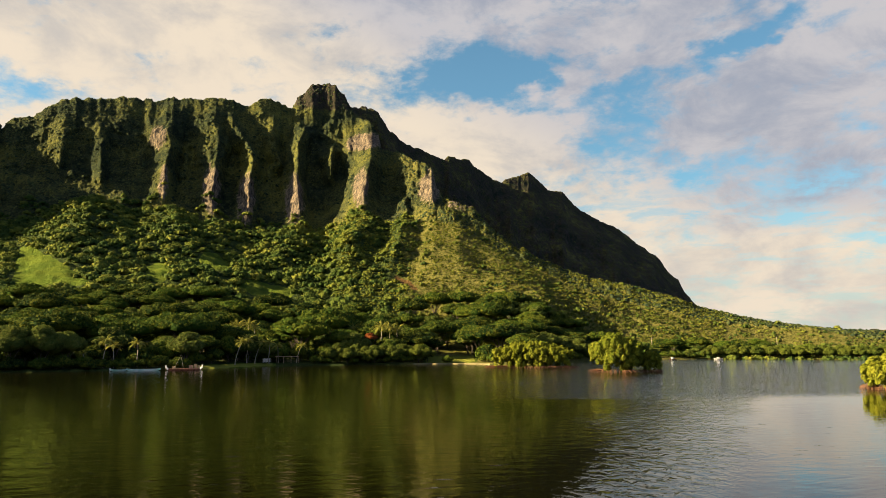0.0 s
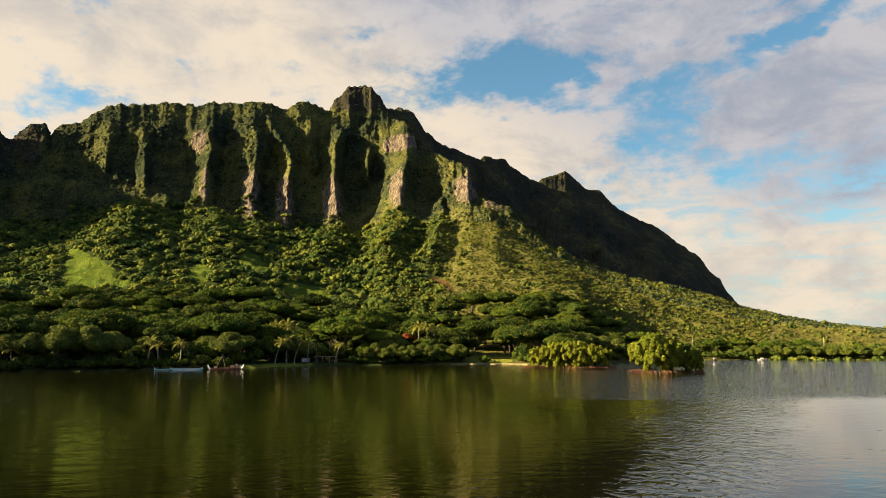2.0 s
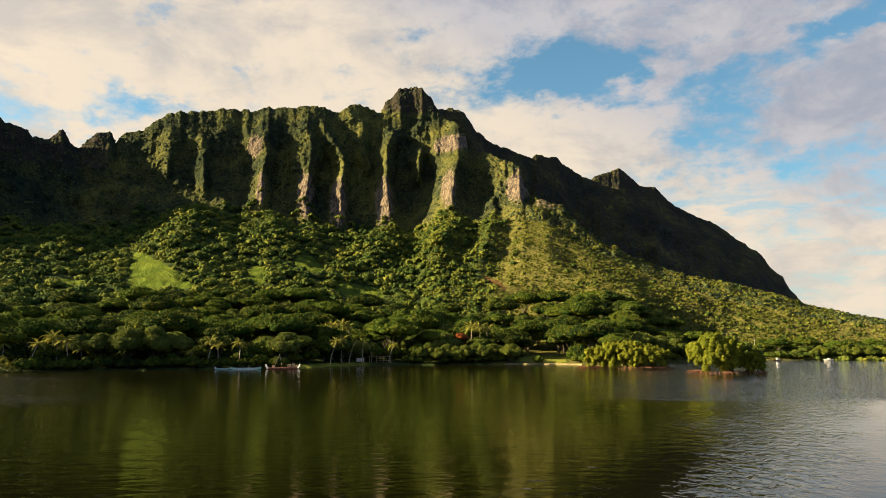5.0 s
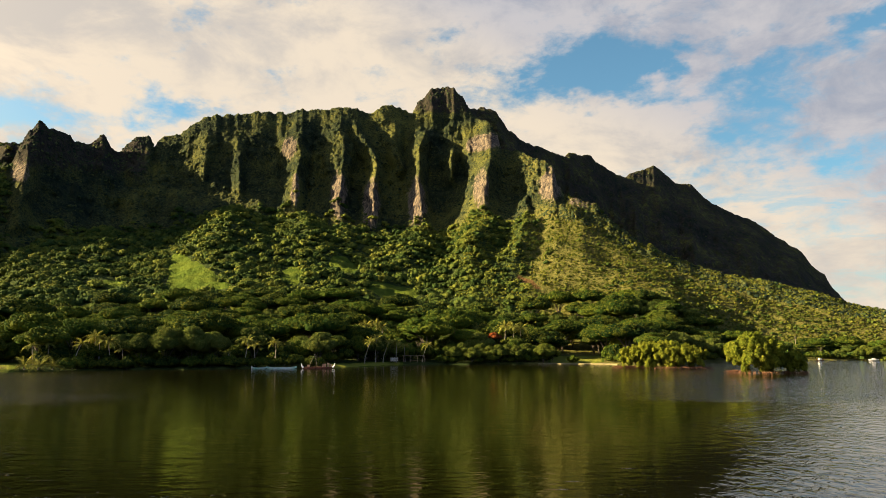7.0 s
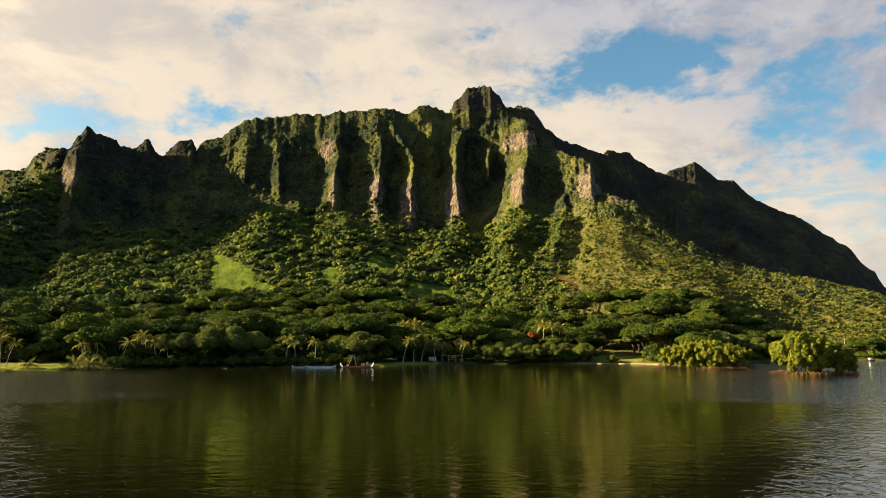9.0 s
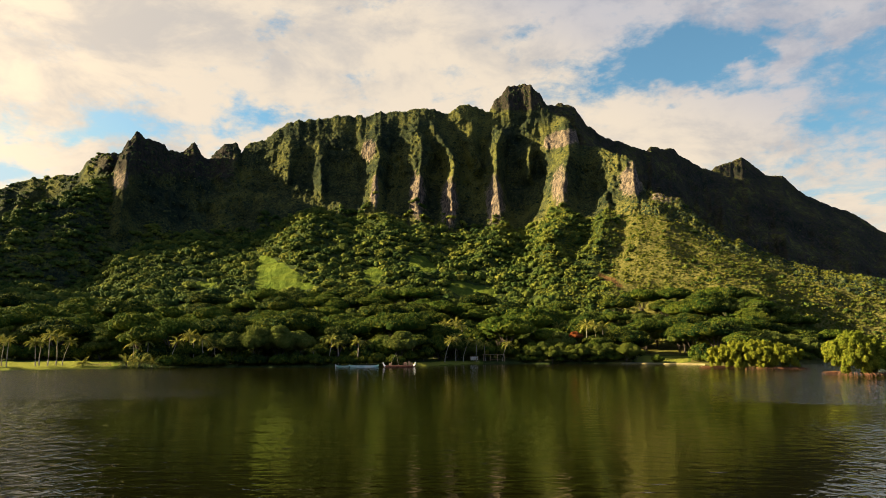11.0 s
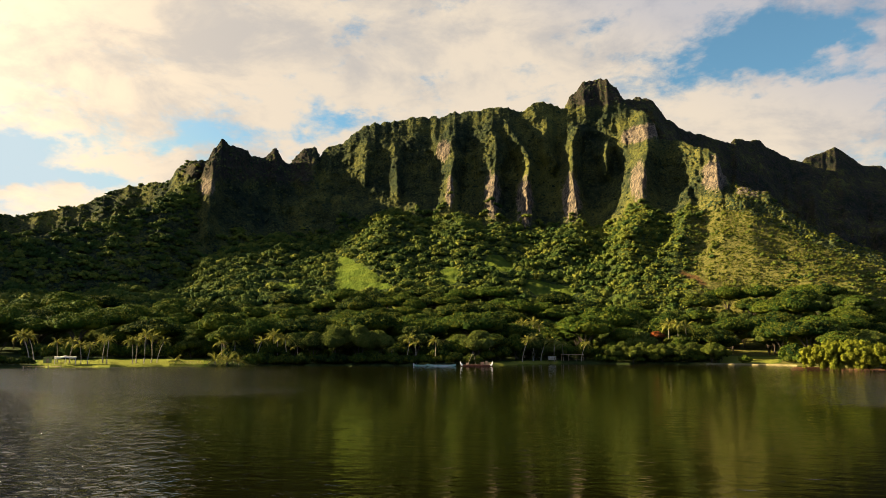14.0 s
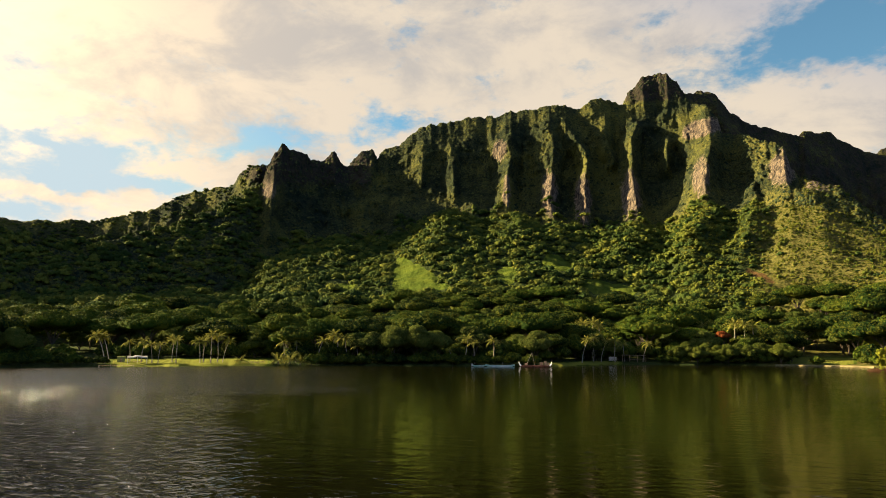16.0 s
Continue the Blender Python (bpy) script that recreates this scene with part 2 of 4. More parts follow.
bare = k.step(k.math("ADD", rock_part, k.math("MULTIPLY", k.math("SUBTRACT", k.math("ADD", k.math("MULTIPLY", medium, 0.5), k.math("MULTIPLY", streak, 0.5)), 0.5), 1.6)), 0.42, 0.62)
c = k.mix(bare, green, stone)
# darker, streaked colour where the mask is set
dark_ground_is = k.add("ShaderNodeAttribute")
dark_ground_is.attribute_name = "dark_ground"
c = k.mix(k.step(k.math("ADD", dark_ground_is.outputs["Fac"], k.math("MULTIPLY", k.math("SUBTRACT", medium, 0.5), 1.3)), 0.35, 0.75, 0.0, 0.9), c, k.mix(k.step(streak, 0.35, 0.65), rgb(0.016, 0.016, 0.015), rgb(0.052, 0.042, 0.034)))
dry_part = ground_is.outputs["Alpha"]
c = k.mix(k.step(k.math("ADD", dry_part, k.math("MULTIPLY", k.math("SUBTRACT", medium, 0.5), 0.8)), 0.35, 0.75, 0.0, 0.9), c, k.mix(k.step(fine, 0.35, 0.65), rgb(0.072, 0.078, 0.018), rgb(0.150, 0.132, 0.040)))
turf = k.mix(k.step(k.noise(place, 0.05, 5.0, 0.6), 0.35, 0.65), rgb(0.054, 0.084, 0.011), rgb(0.094, 0.122, 0.016))
turf = k.mix(k.step(meadow_part, 1.2, 1.7), turf, rgb(0.170, 0.185, 0.030))
c = k.mix(k.step(k.math("ADD", meadow_part, k.math("MULTIPLY", k.math("SUBTRACT", medium, 0.5), 0.5)), 0.4, 0.6), c, turf)
c = k.mix(k.step(k.math("ADD", soil_part, k.math("MULTIPLY", k.math("SUBTRACT", medium, 0.5), 0.9)), 0.45, 0.6, 0.0, 0.75), c, rgb(0.11, 0.055, 0.024))
tuft = k.math("ADD", k.math("MULTIPLY", medium, 2.0), k.math("ADD", k.math("MULTIPLY", fine, 1.3), k.math("MULTIPLY", streak, 1.2)))
surface(k, c, 0.95, k.bump(tuft, 0.9, 3.0), 0.02)

# pond: brown-green murky water, calm bands and wind ripples
WATER, k = material("pond_water")
place = k.add("ShaderNodeNewGeometry").outputs["Position"]
axes = k.add("ShaderNodeSeparateXYZ")
k.set(axes.inputs[0], place)
slant = k.math("DIVIDE", axes.outputs[0], k.math("MAXIMUM", axes.outputs[1], 8.0))
patchy = k.math("MULTIPLY", k.math("SUBTRACT", k.noise(k.scaled(place, 0.01, 0.03, 0.0), 1.0, 3.0), 0.5), 0.35)
turned = k.math("ADD", slant, patchy)
leftward = k.step(turned, -0.40, -1.00)
rightward = k.step(turned, 0.05, 0.60)
near = k.step(k.math("ADD", axes.outputs[1], k.math("MULTIPLY", patchy, 60.0)), 140.0, 118.0)
lifted = k.noise(k.scaled(place, 0.45, 1.1, 0.0), 1.0, 3.0, 0.55, 0.5)
fine_waves = k.noise(k.scaled(place, 1.1, 2.2, 0.0), 1.0, 3.0, 0.55, 0.4)
swell = k.noise(k.scaled(place, 0.12, 0.3, 0.0), 1.0, 2.0, 0.5)
# loose crests: few where the pond is sheltered, many where the wind reaches it
level = k.math("SUBTRACT", 0.70, k.math("MULTIPLY", leftward, 0.30))
crests = k.math("MAXIMUM", k.math("SUBTRACT", lifted, level), 0.0)
crests = k.math("MULTIPLY", crests, k.math("ADD", 0.10, k.math("MULTIPLY", near, k.math("ADD", k.math("SUBTRACT", 2.2, k.math("MULTIPLY", rightward, 2.1)), k.math("MULTIPLY", leftward, 0.5)))))
breeze = k.math("SUBTRACT", 1.0, k.math("ADD", k.math("MULTIPLY", rightward, 0.66), k.step(turned, -0.45, -0.9, 0.0, 0.62)))
chop = k.math("ADD", k.step(turned, -0.50, -0.86, 0.0, 0.46), k.step(k.math("ABSOLUTE", k.math("SUBTRACT", turned, 0.56)), 0.18, 0.04, 0.0, 0.15))
open_water = k.math("MULTIPLY", k.math("SUBTRACT", 1.0, near), k.math("ADD", k.step(turned, -0.26, -0.60, 0.0, 0.34), k.step(turned, 0.16, 0.44, 0.0, 0.36)))
chop = k.math("MULTIPLY", k.math("ADD", k.math("MULTIPLY", near, chop), open_water), k.noise(k.scaled(place, 0.75, 0.50, 0.0), 1.0, 3.0, 0.5, 0.8))
ripple = k.math("MULTIPLY", k.noise(k.scaled(place, 0.30, 0.62, 0.0), 1.0, 2.0, 0.45, 0.6), k.math("ADD", 0.02, k.math("MULTIPLY", near, 0.035)))
waves = k.math("ADD", k.math("ADD", k.math("MULTIPLY", ripple, breeze), k.math("ADD", crests, chop)), k.math("MULTIPLY", breeze, k.math("ADD", k.math("MULTIPLY", swell, 0.028), k.math("MULTIPLY", fine_waves, 0.012))))
ruffled = k.math("MULTIPLY", k.step(axes.outputs[1], 100.0, 170.0), k.math("MAXIMUM", k.step(turned, -0.26, -0.64), k.step(turned, 0.14, 0.42, 0.0, 0.25)))
shader = k.add("ShaderNodeBsdfPrincipled")
k.set(shader.inputs["Base Color"], k.mix(k.noise(place, 0.01, 3.0), rgb(0.0028, 0.0029, 0.0001), rgb(0.0040, 0.0040, 0.0002)))
far_blur = k.math("MULTIPLY", k.step(axes.outputs[1], 60.0, 150.0, 0.0, 0.07), k.math("SUBTRACT", 1.0, rightward))
k.set(shader.inputs["Roughness"], k.math("ADD", k.math("ADD", 0.03, far_blur), k.math("MULTIPLY", ruffled, 0.05)))
shader.inputs["IOR"].default_value = 1.36
k.set(shader.inputs["Normal"], k.bump(waves, 1.0, 1.0))
k.set(k.add("ShaderNodeOutputMaterial").inputs[0], shader.outputs[0])


# ---- meshes ----
def sheet(name, verts, faces, mats, smooth=False):
    """A mesh from arrays of vertices and of faces that all have as many corners."""
    verts, faces = np.asarray(verts, float), np.asarray(faces, int)
    me = bpy.data.meshes.new(name)
    me.vertices.add(len(verts))
    me.vertices.foreach_set("co", verts.ravel())
    count, corners = faces.shape
    me.loops.add(count * corners)
    me.loops.foreach_set("vertex_index", faces.ravel())
    me.polygons.add(count)
    me.polygons.foreach_set("loop_start", np.arange(count) * corners)
    me.polygons.foreach_set("loop_total", np.full(count, corners))
    if smooth:
        me.polygons.foreach_set("use_smooth", np.ones(count, bool))
    for m in mats:
        me.materials.append(m)
    me.update()
    me.validate()
    return me


def part(name, bm, mat, parent, label=""):
    """A bmesh, or a mesh that is ready, as one object under a thing or a part."""
    if isinstance(bm, bmesh.types.BMesh):
        me = bpy.data.meshes.new(name)
        bm.to_mesh(me)
        bm.free()
        me.materials.append(mat)
    else:
        me = bm
    ob = new(name, me)
    ob.parent = parent
    return tagged(ob, label) if label else ob


rng = np.random.default_rng(7)
LATTICE = rng.random((256, 256))


def value_noise(x, y):
    """Smooth noise from 0 to 1, one bump per unit."""
    x, y = np.asarray(x, float), np.asarray(y, float)
    i, j = np.floor(x).astype(int), np.floor(y).astype(int)
    u, v = x - i, y - j
    u, v = u * u * (3 - 2 * u), v * v * (3 - 2 * v)
    at = lambda a, b: LATTICE[a % 256, b % 256]
    return (at(i, j) * (1 - u) + at(i + 1, j) * u) * (1 - v) + (at(i, j + 1) * (1 - u) + at(i + 1, j + 1) * u) * v


def fbm(x, y, octaves=4, gain=0.5):
    total, size = 0.0, 1.0
    for o in range(octaves):
        total = total + size * (value_noise(x * 2 ** o + 17.3 * o, y * 2 ** o + 5.1 * o) - 0.5)
        size *= gain
    return total


def ridged(x, y, octaves=3):
    total, size = 0.0, 1.0
    for o in range(octaves):
        total = total + size * (1 - np.abs(2 * value_noise(x * 2 ** o + 9.7 * o, y * 2 ** o + 3.3 * o) - 1))
        size *= 0.5
    return total / 1.75


def smooth(x, low, high):
    t = np.clip((x - low) / (high - low), 0, 1)
    return t * t * (3 - 2 * t)


READ = {}  # tables in order, ready to be read


def along(table, bearing):
    """Read a table of (bearing, value) at bearings; bearings are in degrees to the left of straight ahead."""
    if id(table) not in READ:
        READ[id(table)] = tuple(np.array(column, float) for column in zip(*sorted(table)))
    return np.interp(bearing, *READ[id(table)])


# ---- mountain: shore, wooded apron, fluted cliff, front crest, saddle, back crest ----
SHORE = [(80, 420), (49, 342), (37, 334), (26, 332), (18, 330), (13, 332), (7, 333), (2.4, 372), (-4, 385), (-10.4, 395), (-15, 392), (-17, 372),
         (-20, 372), (-23, 450), (-26, 520), (-30, 540), (-34, 560), (-44, 575), (-70, 600)]
FOOT = [(80, 900), (48, 800), (40, 850), (33.8, 900), (30.5, 1000), (28.4, 1090), (22, 1150), (16.7, 1130), (13.5, 1120), (7, 1090), (2.4, 1080), (-2.3, 1060),
        (-4.2, 1030), (-8.4, 1000), (-13.4, 925), (-17, 860), (-24, 800), (-32, 780), (-45, 780), (-70, 800)]
FOOT_RISE = [(80, 2.5), (48, 2.5), (40, 2.8), (33.8, 3.5), (30.5, 5.3), (28.4, 7.6), (22, 8.2), (16.7, 9.9), (13.5, 10.0), (7, 9.4), (2.4, 8.9), (-2.3, 8.3),
             (-4.2, 9.5), (-8.4, 9.5), (-13.4, 9.5), (-17, 7.3), (-24, 4.3), (-32, 2.0), (-45, 0.3), (-70, 0.0)]
FRONT = [(80, 900), (60, 1000), (52, 1080), (49, 950), (41, 1000), (35, 1100), (30.7, 1190), (29, 1230), (24, 1340), (18, 1340), (10, 1310), (4, 1295), (0, 1325), (-2, 1345), (-3.6, 1330), (-5, 1270), (-6.6, 1200),
         (-8, 1180), (-10.6, 1110), (-13, 1010), (-18, 960), (-25, 930), (-32, 920), (-45, 900), (-70, 900)]
# rise of the front crest over the horizon, in degrees: the near rim, the pinnacles, the long wall, the summit, the spur
# bearings 50 to 57: a hill added out of view to shade the left bowl
FRONT_RISE = [(80, 6), (62, 7.5), (57, 9.0), (54, 13.0), (50.5, 12.5), (49.3, 8.0), (48.6, 7.6), (47.2, 7.8), (45.8, 7.2), (43.2, 7.5), (41.4, 7.5), (39.8, 8.0), (37.5, 8.9), (35.4, 9.6), (33.4, 11.1), (31.7, 11.9), (30.7, 12.7),
              (30.3, 13.9), (29.7, 15.2), (29.15, 15.9), (28.5, 15.5), (27.4, 15.3), (26.5, 14.8), (25.7, 14.75), (24.9, 15.5), (24.3, 14.6), (23.7, 14.4), (22.75, 15.6),
              (21.6, 15.7), (21.3, 15.05), (20.6, 15.8), (19.3, 16.25), (18.3, 17.2), (17.4, 17.8), (15.2, 18.0), (13.3, 18.55), (11.4, 18.4), (10, 18.85), (8.2, 18.9)]
SUMMIT_RISE = [(8.2, 18.9), (7.2, 19.25), (5.5, 19.2), (4.4, 18.8), (3.1, 19.45), (2.4, 19.5), (1.4, 19.05), (0.7, 19.1), (0.35, 19.75), (-0.3, 20.05), (-0.8, 20.85), (-1.75, 21.1),
               (-2.85, 21.0), (-3.7, 20.0), (-4.1, 19.2), (-4.6, 18.6), (-5.6, 18.3), (-6.5, 17.3), (-6.8, 16.1), (-7.9, 15.9), (-9.0, 15.5), (-9.9, 15.1), (-11.1, 14.6),
               (-11.5, 13.0), (-12, 12.1), (-12.8, 12.0), (-14.2, 11.4), (-15.1, 10.7), (-16, 9.8), (-17.7, 8.25), (-20.2, 6.85), (-23.4, 5.55), (-26.9, 4.7), (-30.7, 3.55),
               (-32.3, 2.8), (-36.2, 1.8), (-40, 1.2), (-44.4, 0.85), (-70, 0.4)]
BACK = [(80, 1600), (49, 1500), (35, 1450), (31, 1330), (28, 1460), (10, 1500), (-2, 1480), (-8, 1460), (-19, 1850), (-32, 2150), (-45, 1900), (-70, 1900)]
BACK_RISE = [(80, 11), (66, 12), (56, 10.5), (48.6, 8.7), (47.3, 8.5), (45.3, 8.7), (42.2, 8.95), (40.9, 9.5), (39.1, 9.9), (37.6, 10.8), (36.4, 11.4), (34.7, 12.0), (32.9, 12.3), (32.4, 13.3), (31.5, 14.1),
             (30.6, 14.2), (29.5, 14), (27, 13), (5, 15.0), (-1.5, 19.0), (-3.6, 19.8), (-4.2, 19.3), (-5.5, 19.35), (-6.6, 18.8), (-7.5, 17.5), (-8.2, 16.95), (-9.7, 16.2), (-12.1, 15.25), (-12.5, 15.5),
             (-14.2, 15.2), (-14.9, 14.4)]
SEAWARD_RISE = [(-14.9, 14.4), (-17, 13.3), (-17.8, 13.75), (-19.2, 14.05), (-20.1, 13.3), (-20.8, 12.6), (-22, 12.4), (-22.9, 11.2), (-24.9, 9.9), (-26, 9.5), (-27.9, 7.95), (-29.4, 6.7),
                (-30.2, 5.5), (-30.8, 5.0), (-31.2, 4.1), (-32.3, 2.6), (-36, 1.2), (-70, 0.3)]
# ribs of the cliff, from the top down: (rise in degrees, bearing, half width in degrees), and how far each stands out
RIBS = [([(16.4, 17.3, 1.0), (13.8, 17.6, 0.6)], 0.55),
        ([(16.4, 15.0, 0.9), (14.6, 14.9, 0.9), (12.6, 14.7, 0.5)], 0.65),
        ([(18.6, 9.9, 1.6), (16.6, 10.2, 1.6), (15.0, 10.1, 1.1), (13.8, 10.4, 1.0), (10.9, 10.3, 1.2)], 1.0),
        ([(19.0, 6.7, 1.6), (17.4, 6.9, 1.6), (16.0, 6.4, 1.5), (13.9, 6.6, 1.1), (11.5, 6.8, 1.2), (9.2, 6.3, 1.5)], 1.0),
        ([(18.2, 5.8, 1.0), (16.6, 4.6, 1.0), (15.4, 3.7, 0.8), (14.4, 3.8, 0.7), (12.3, 4.0, 0.9), (8.8, 3.9, 1.4)], 1.0),
        ([(18.4, 2.3, 0.9), (16.2, 2.0, 0.8), (15.0, 1.5, 0.7)], 0.65),
        ([(17.6, -0.4, 1.2), (17.0, -0.2, 1.1), (16.0, 0.1, 1.0), (13.6, 0.2, 1.1), (11.9, -0.1, 1.4), (9.4, -0.3, 1.9)], 1.0),
        ([(16.4, -2.7, 1.0), (14.4, -2.6, 0.5)], 0.6),
        ([(18.6, -6.4, 2.2), (17.0, -6.8, 2.6), (15.6, -6.2, 2.2), (14.4, -5.7, 1.4), (12.3, -5.4, 1.4), (10.4, -5.2, 1.8), (8.6, -4.0, 1.8)], 1.05),
        ([(12.2, -8.9, 0.5), (10.5, -8.9, 0.9), (9.0, -8.6, 1.3)], 0.75),
        ([(15.3, -10.3, 2.4), (14.0, -11.7, 2.8), (12.6, -12.2, 2.6), (9.8, -12.3, 2.6)], 1.05),
        ([(15.8, 29.3, 1.2), (13.6, 29.6, 1.0), (11.2, 29.9, 1.2), (8.6, 29.8, 1.2)], 0.9),
        ([(15.4, 24.8, 1.2), (13.9, 24.2, 1.0), (11.5, 23.9, 1.4)], 0.5),
        ([(12.0, 26.4, 0.9), (10.0, 26.6, 1.4), (7.6, 26.9, 1.8)], 0.5),
        ([(11.5, 22.4, 0.9), (9.6, 22.2, 1.3), (7.6, 21.9, 1.8)], 0.5),
        ([(12.0, 19.4, 0.8), (10.0, 19.2, 1.2), (8.0, 18.8, 1.6)], 0.5),
        ([(11.6, 13.2, 0.7), (10.2, 13.0, 1.2), (9.0, 12.6, 1.4)], 0.5),
        ([(15.7, 22.0, 1.4), (13.5, 21.7, 1.2), (11.0, 21.0, 1.6)], 0.45)]
# bare rock: bearing, rise, half width and half height in degrees, how bare
OUTCROPS = [(-5.4, 16.7, 1.9, 0.75, 0.95), (-5.1, 12.8, 0.9, 2.2, 0.7), (-10.9, 13.0, 1.3, 1.7, 0.75), (-13.6, 11.6, 1.5, 0.6, 0.9), (10.9, 16.0, 0.8, 1.0, 0.75), (10.4, 12.4, 0.5, 1.8, 0.7),
            (6.8, 12.2, 0.9, 2.6, 0.75), (4.1, 11.6, 0.8, 2.6, 0.9), (0.3, 11.8, 1.0, 2.6, 0.75), (-2.7, 9.2, 0.4, 0.5, 0.6), (30.1, 12.4, 0.7, 1.4, 0.7), (-18.3, 8.0, 1.6, 0.4, 0.5)]


def relief(bearing):
    """The stations of each bearing: distances and heights from the pond's floor to behind the mountain."""
    shore = along(SHORE, bearing) + 7 * fbm(bearing * 1.3, 0 * bearing + 3, 3)
    foot, front, back = along(FOOT, bearing), along(FRONT, bearing), along(BACK, bearing)
    rise = lambda table, d: EYE + d * np.tan(np.radians(along(table, bearing)))
    foot_z = rise(FOOT_RISE, foot)
    front_z = np.where(bearing > 8.2, rise(FRONT_RISE, front), rise(SUMMIT_RISE, front))
    back_z = np.where(bearing > -14.9, rise(BACK_RISE, back), rise(SEAWARD_RISE, back))
    rough = smooth(bearing, 48, 30) * smooth(bearing, -34, -14)
    front_z = front_z + 5 * fbm(bearing * 2.2, 0 * bearing, 4, 0.6) * rough
    back_z = back_z + 5 * fbm(bearing * 1.9, 0 * bearing + 40, 4, 0.6)
    gap = np.minimum(front_z, back_z) - np.clip(0.35 * (back - front), 5, 160) * smooth(np.abs(front_z - back_z), 0, 60)
    zero = 0 * bearing
    d = [shore - 40, shore - 4, shore, shore + 5, shore + np.minimum(130, 0.5 * (foot - shore)), foot, front, (front + back) / 2, back, back + 700]
    z = [zero - 4, zero - 0.6, zero + 0.15, zero + 0.9, zero + 6, foot_z, front_z, np.maximum(gap, 1), back_z, zero - 6]
    return d, z


# spurs that run down the wooded apron: bearing above and below, distance above and below, height, half width in metres
SPURS = [(15.2, 15.8, 1110, 820, 30, 70), (9.8, 9.0, 1100, 860, 22, 55), (6.2, 6.6, 1090, 900, 18, 45), (0.2, 1.6, 1080, 820, 24, 55), (-5.9, -3.6, 1030, 760, 40, 60),
         (-8.8, -7.6, 1000, 740, 34, 45), (-11.6, -10.6, 990, 700, 20, 70), (-16.5, -17.5, 860, 700, 7, 60),
         (30.2, 29.5, 1060, 800, 22, 26), (24.5, 23.5, 1140, 900, 20, 50), (36, 34.5, 900, 650, 18, 60), (43, 41, 820, 600, 18, 60)]


def spur_height(bearing, d):
    z = np.zeros(np.broadcast(bearing, d).shape)
    for b1, b0, d1, d0, tall, half in SPURS:
        u = (d - d0) / (d1 - d0)
        off = np.radians(np.abs(bearing - (b0 + (b1 - b0) * u) - 0.5 * fbm(d / 60, 0 * d + b1, 2))) * d
        z = np.maximum(z, 0.72 * tall * np.clip(1 - off / half, 0, 1) ** 1.2 * smooth(u, 0.0, 0.5) * smooth(u, 1.25, 0.95))
    return z


def rib_weight(bearing, rise):
    """How far the cliff stands out: 1 on the edge of a rib, 0 on the floor of a gully."""
    w = np.zeros_like(rise)
    for points, amount in RIBS:
        r, line, wide = (np.array(p) for p in zip(*points[::-1]))
        off = bearing - np.interp(rise, r, line) - 0.22 * fbm(rise * 1.1, 0 * rise + line[0], 3)
        half = np.interp(rise, r, wide)
        tent = amount * np.clip(1 - np.where(off > 0, off / (1.3 * half), -off / (0.75 * half)), 0, 1) ** 0.85
        w = np.maximum(w, tent * smooth(rise, r[0] - 1.0, r[0]) * smooth(rise, r[-1] + 0.7, r[-1] - 0.3))
    return w


ROWS = [3, 2, 3, 14, 130, 190, 16, 80, 8]  # rows of the mesh between the stations


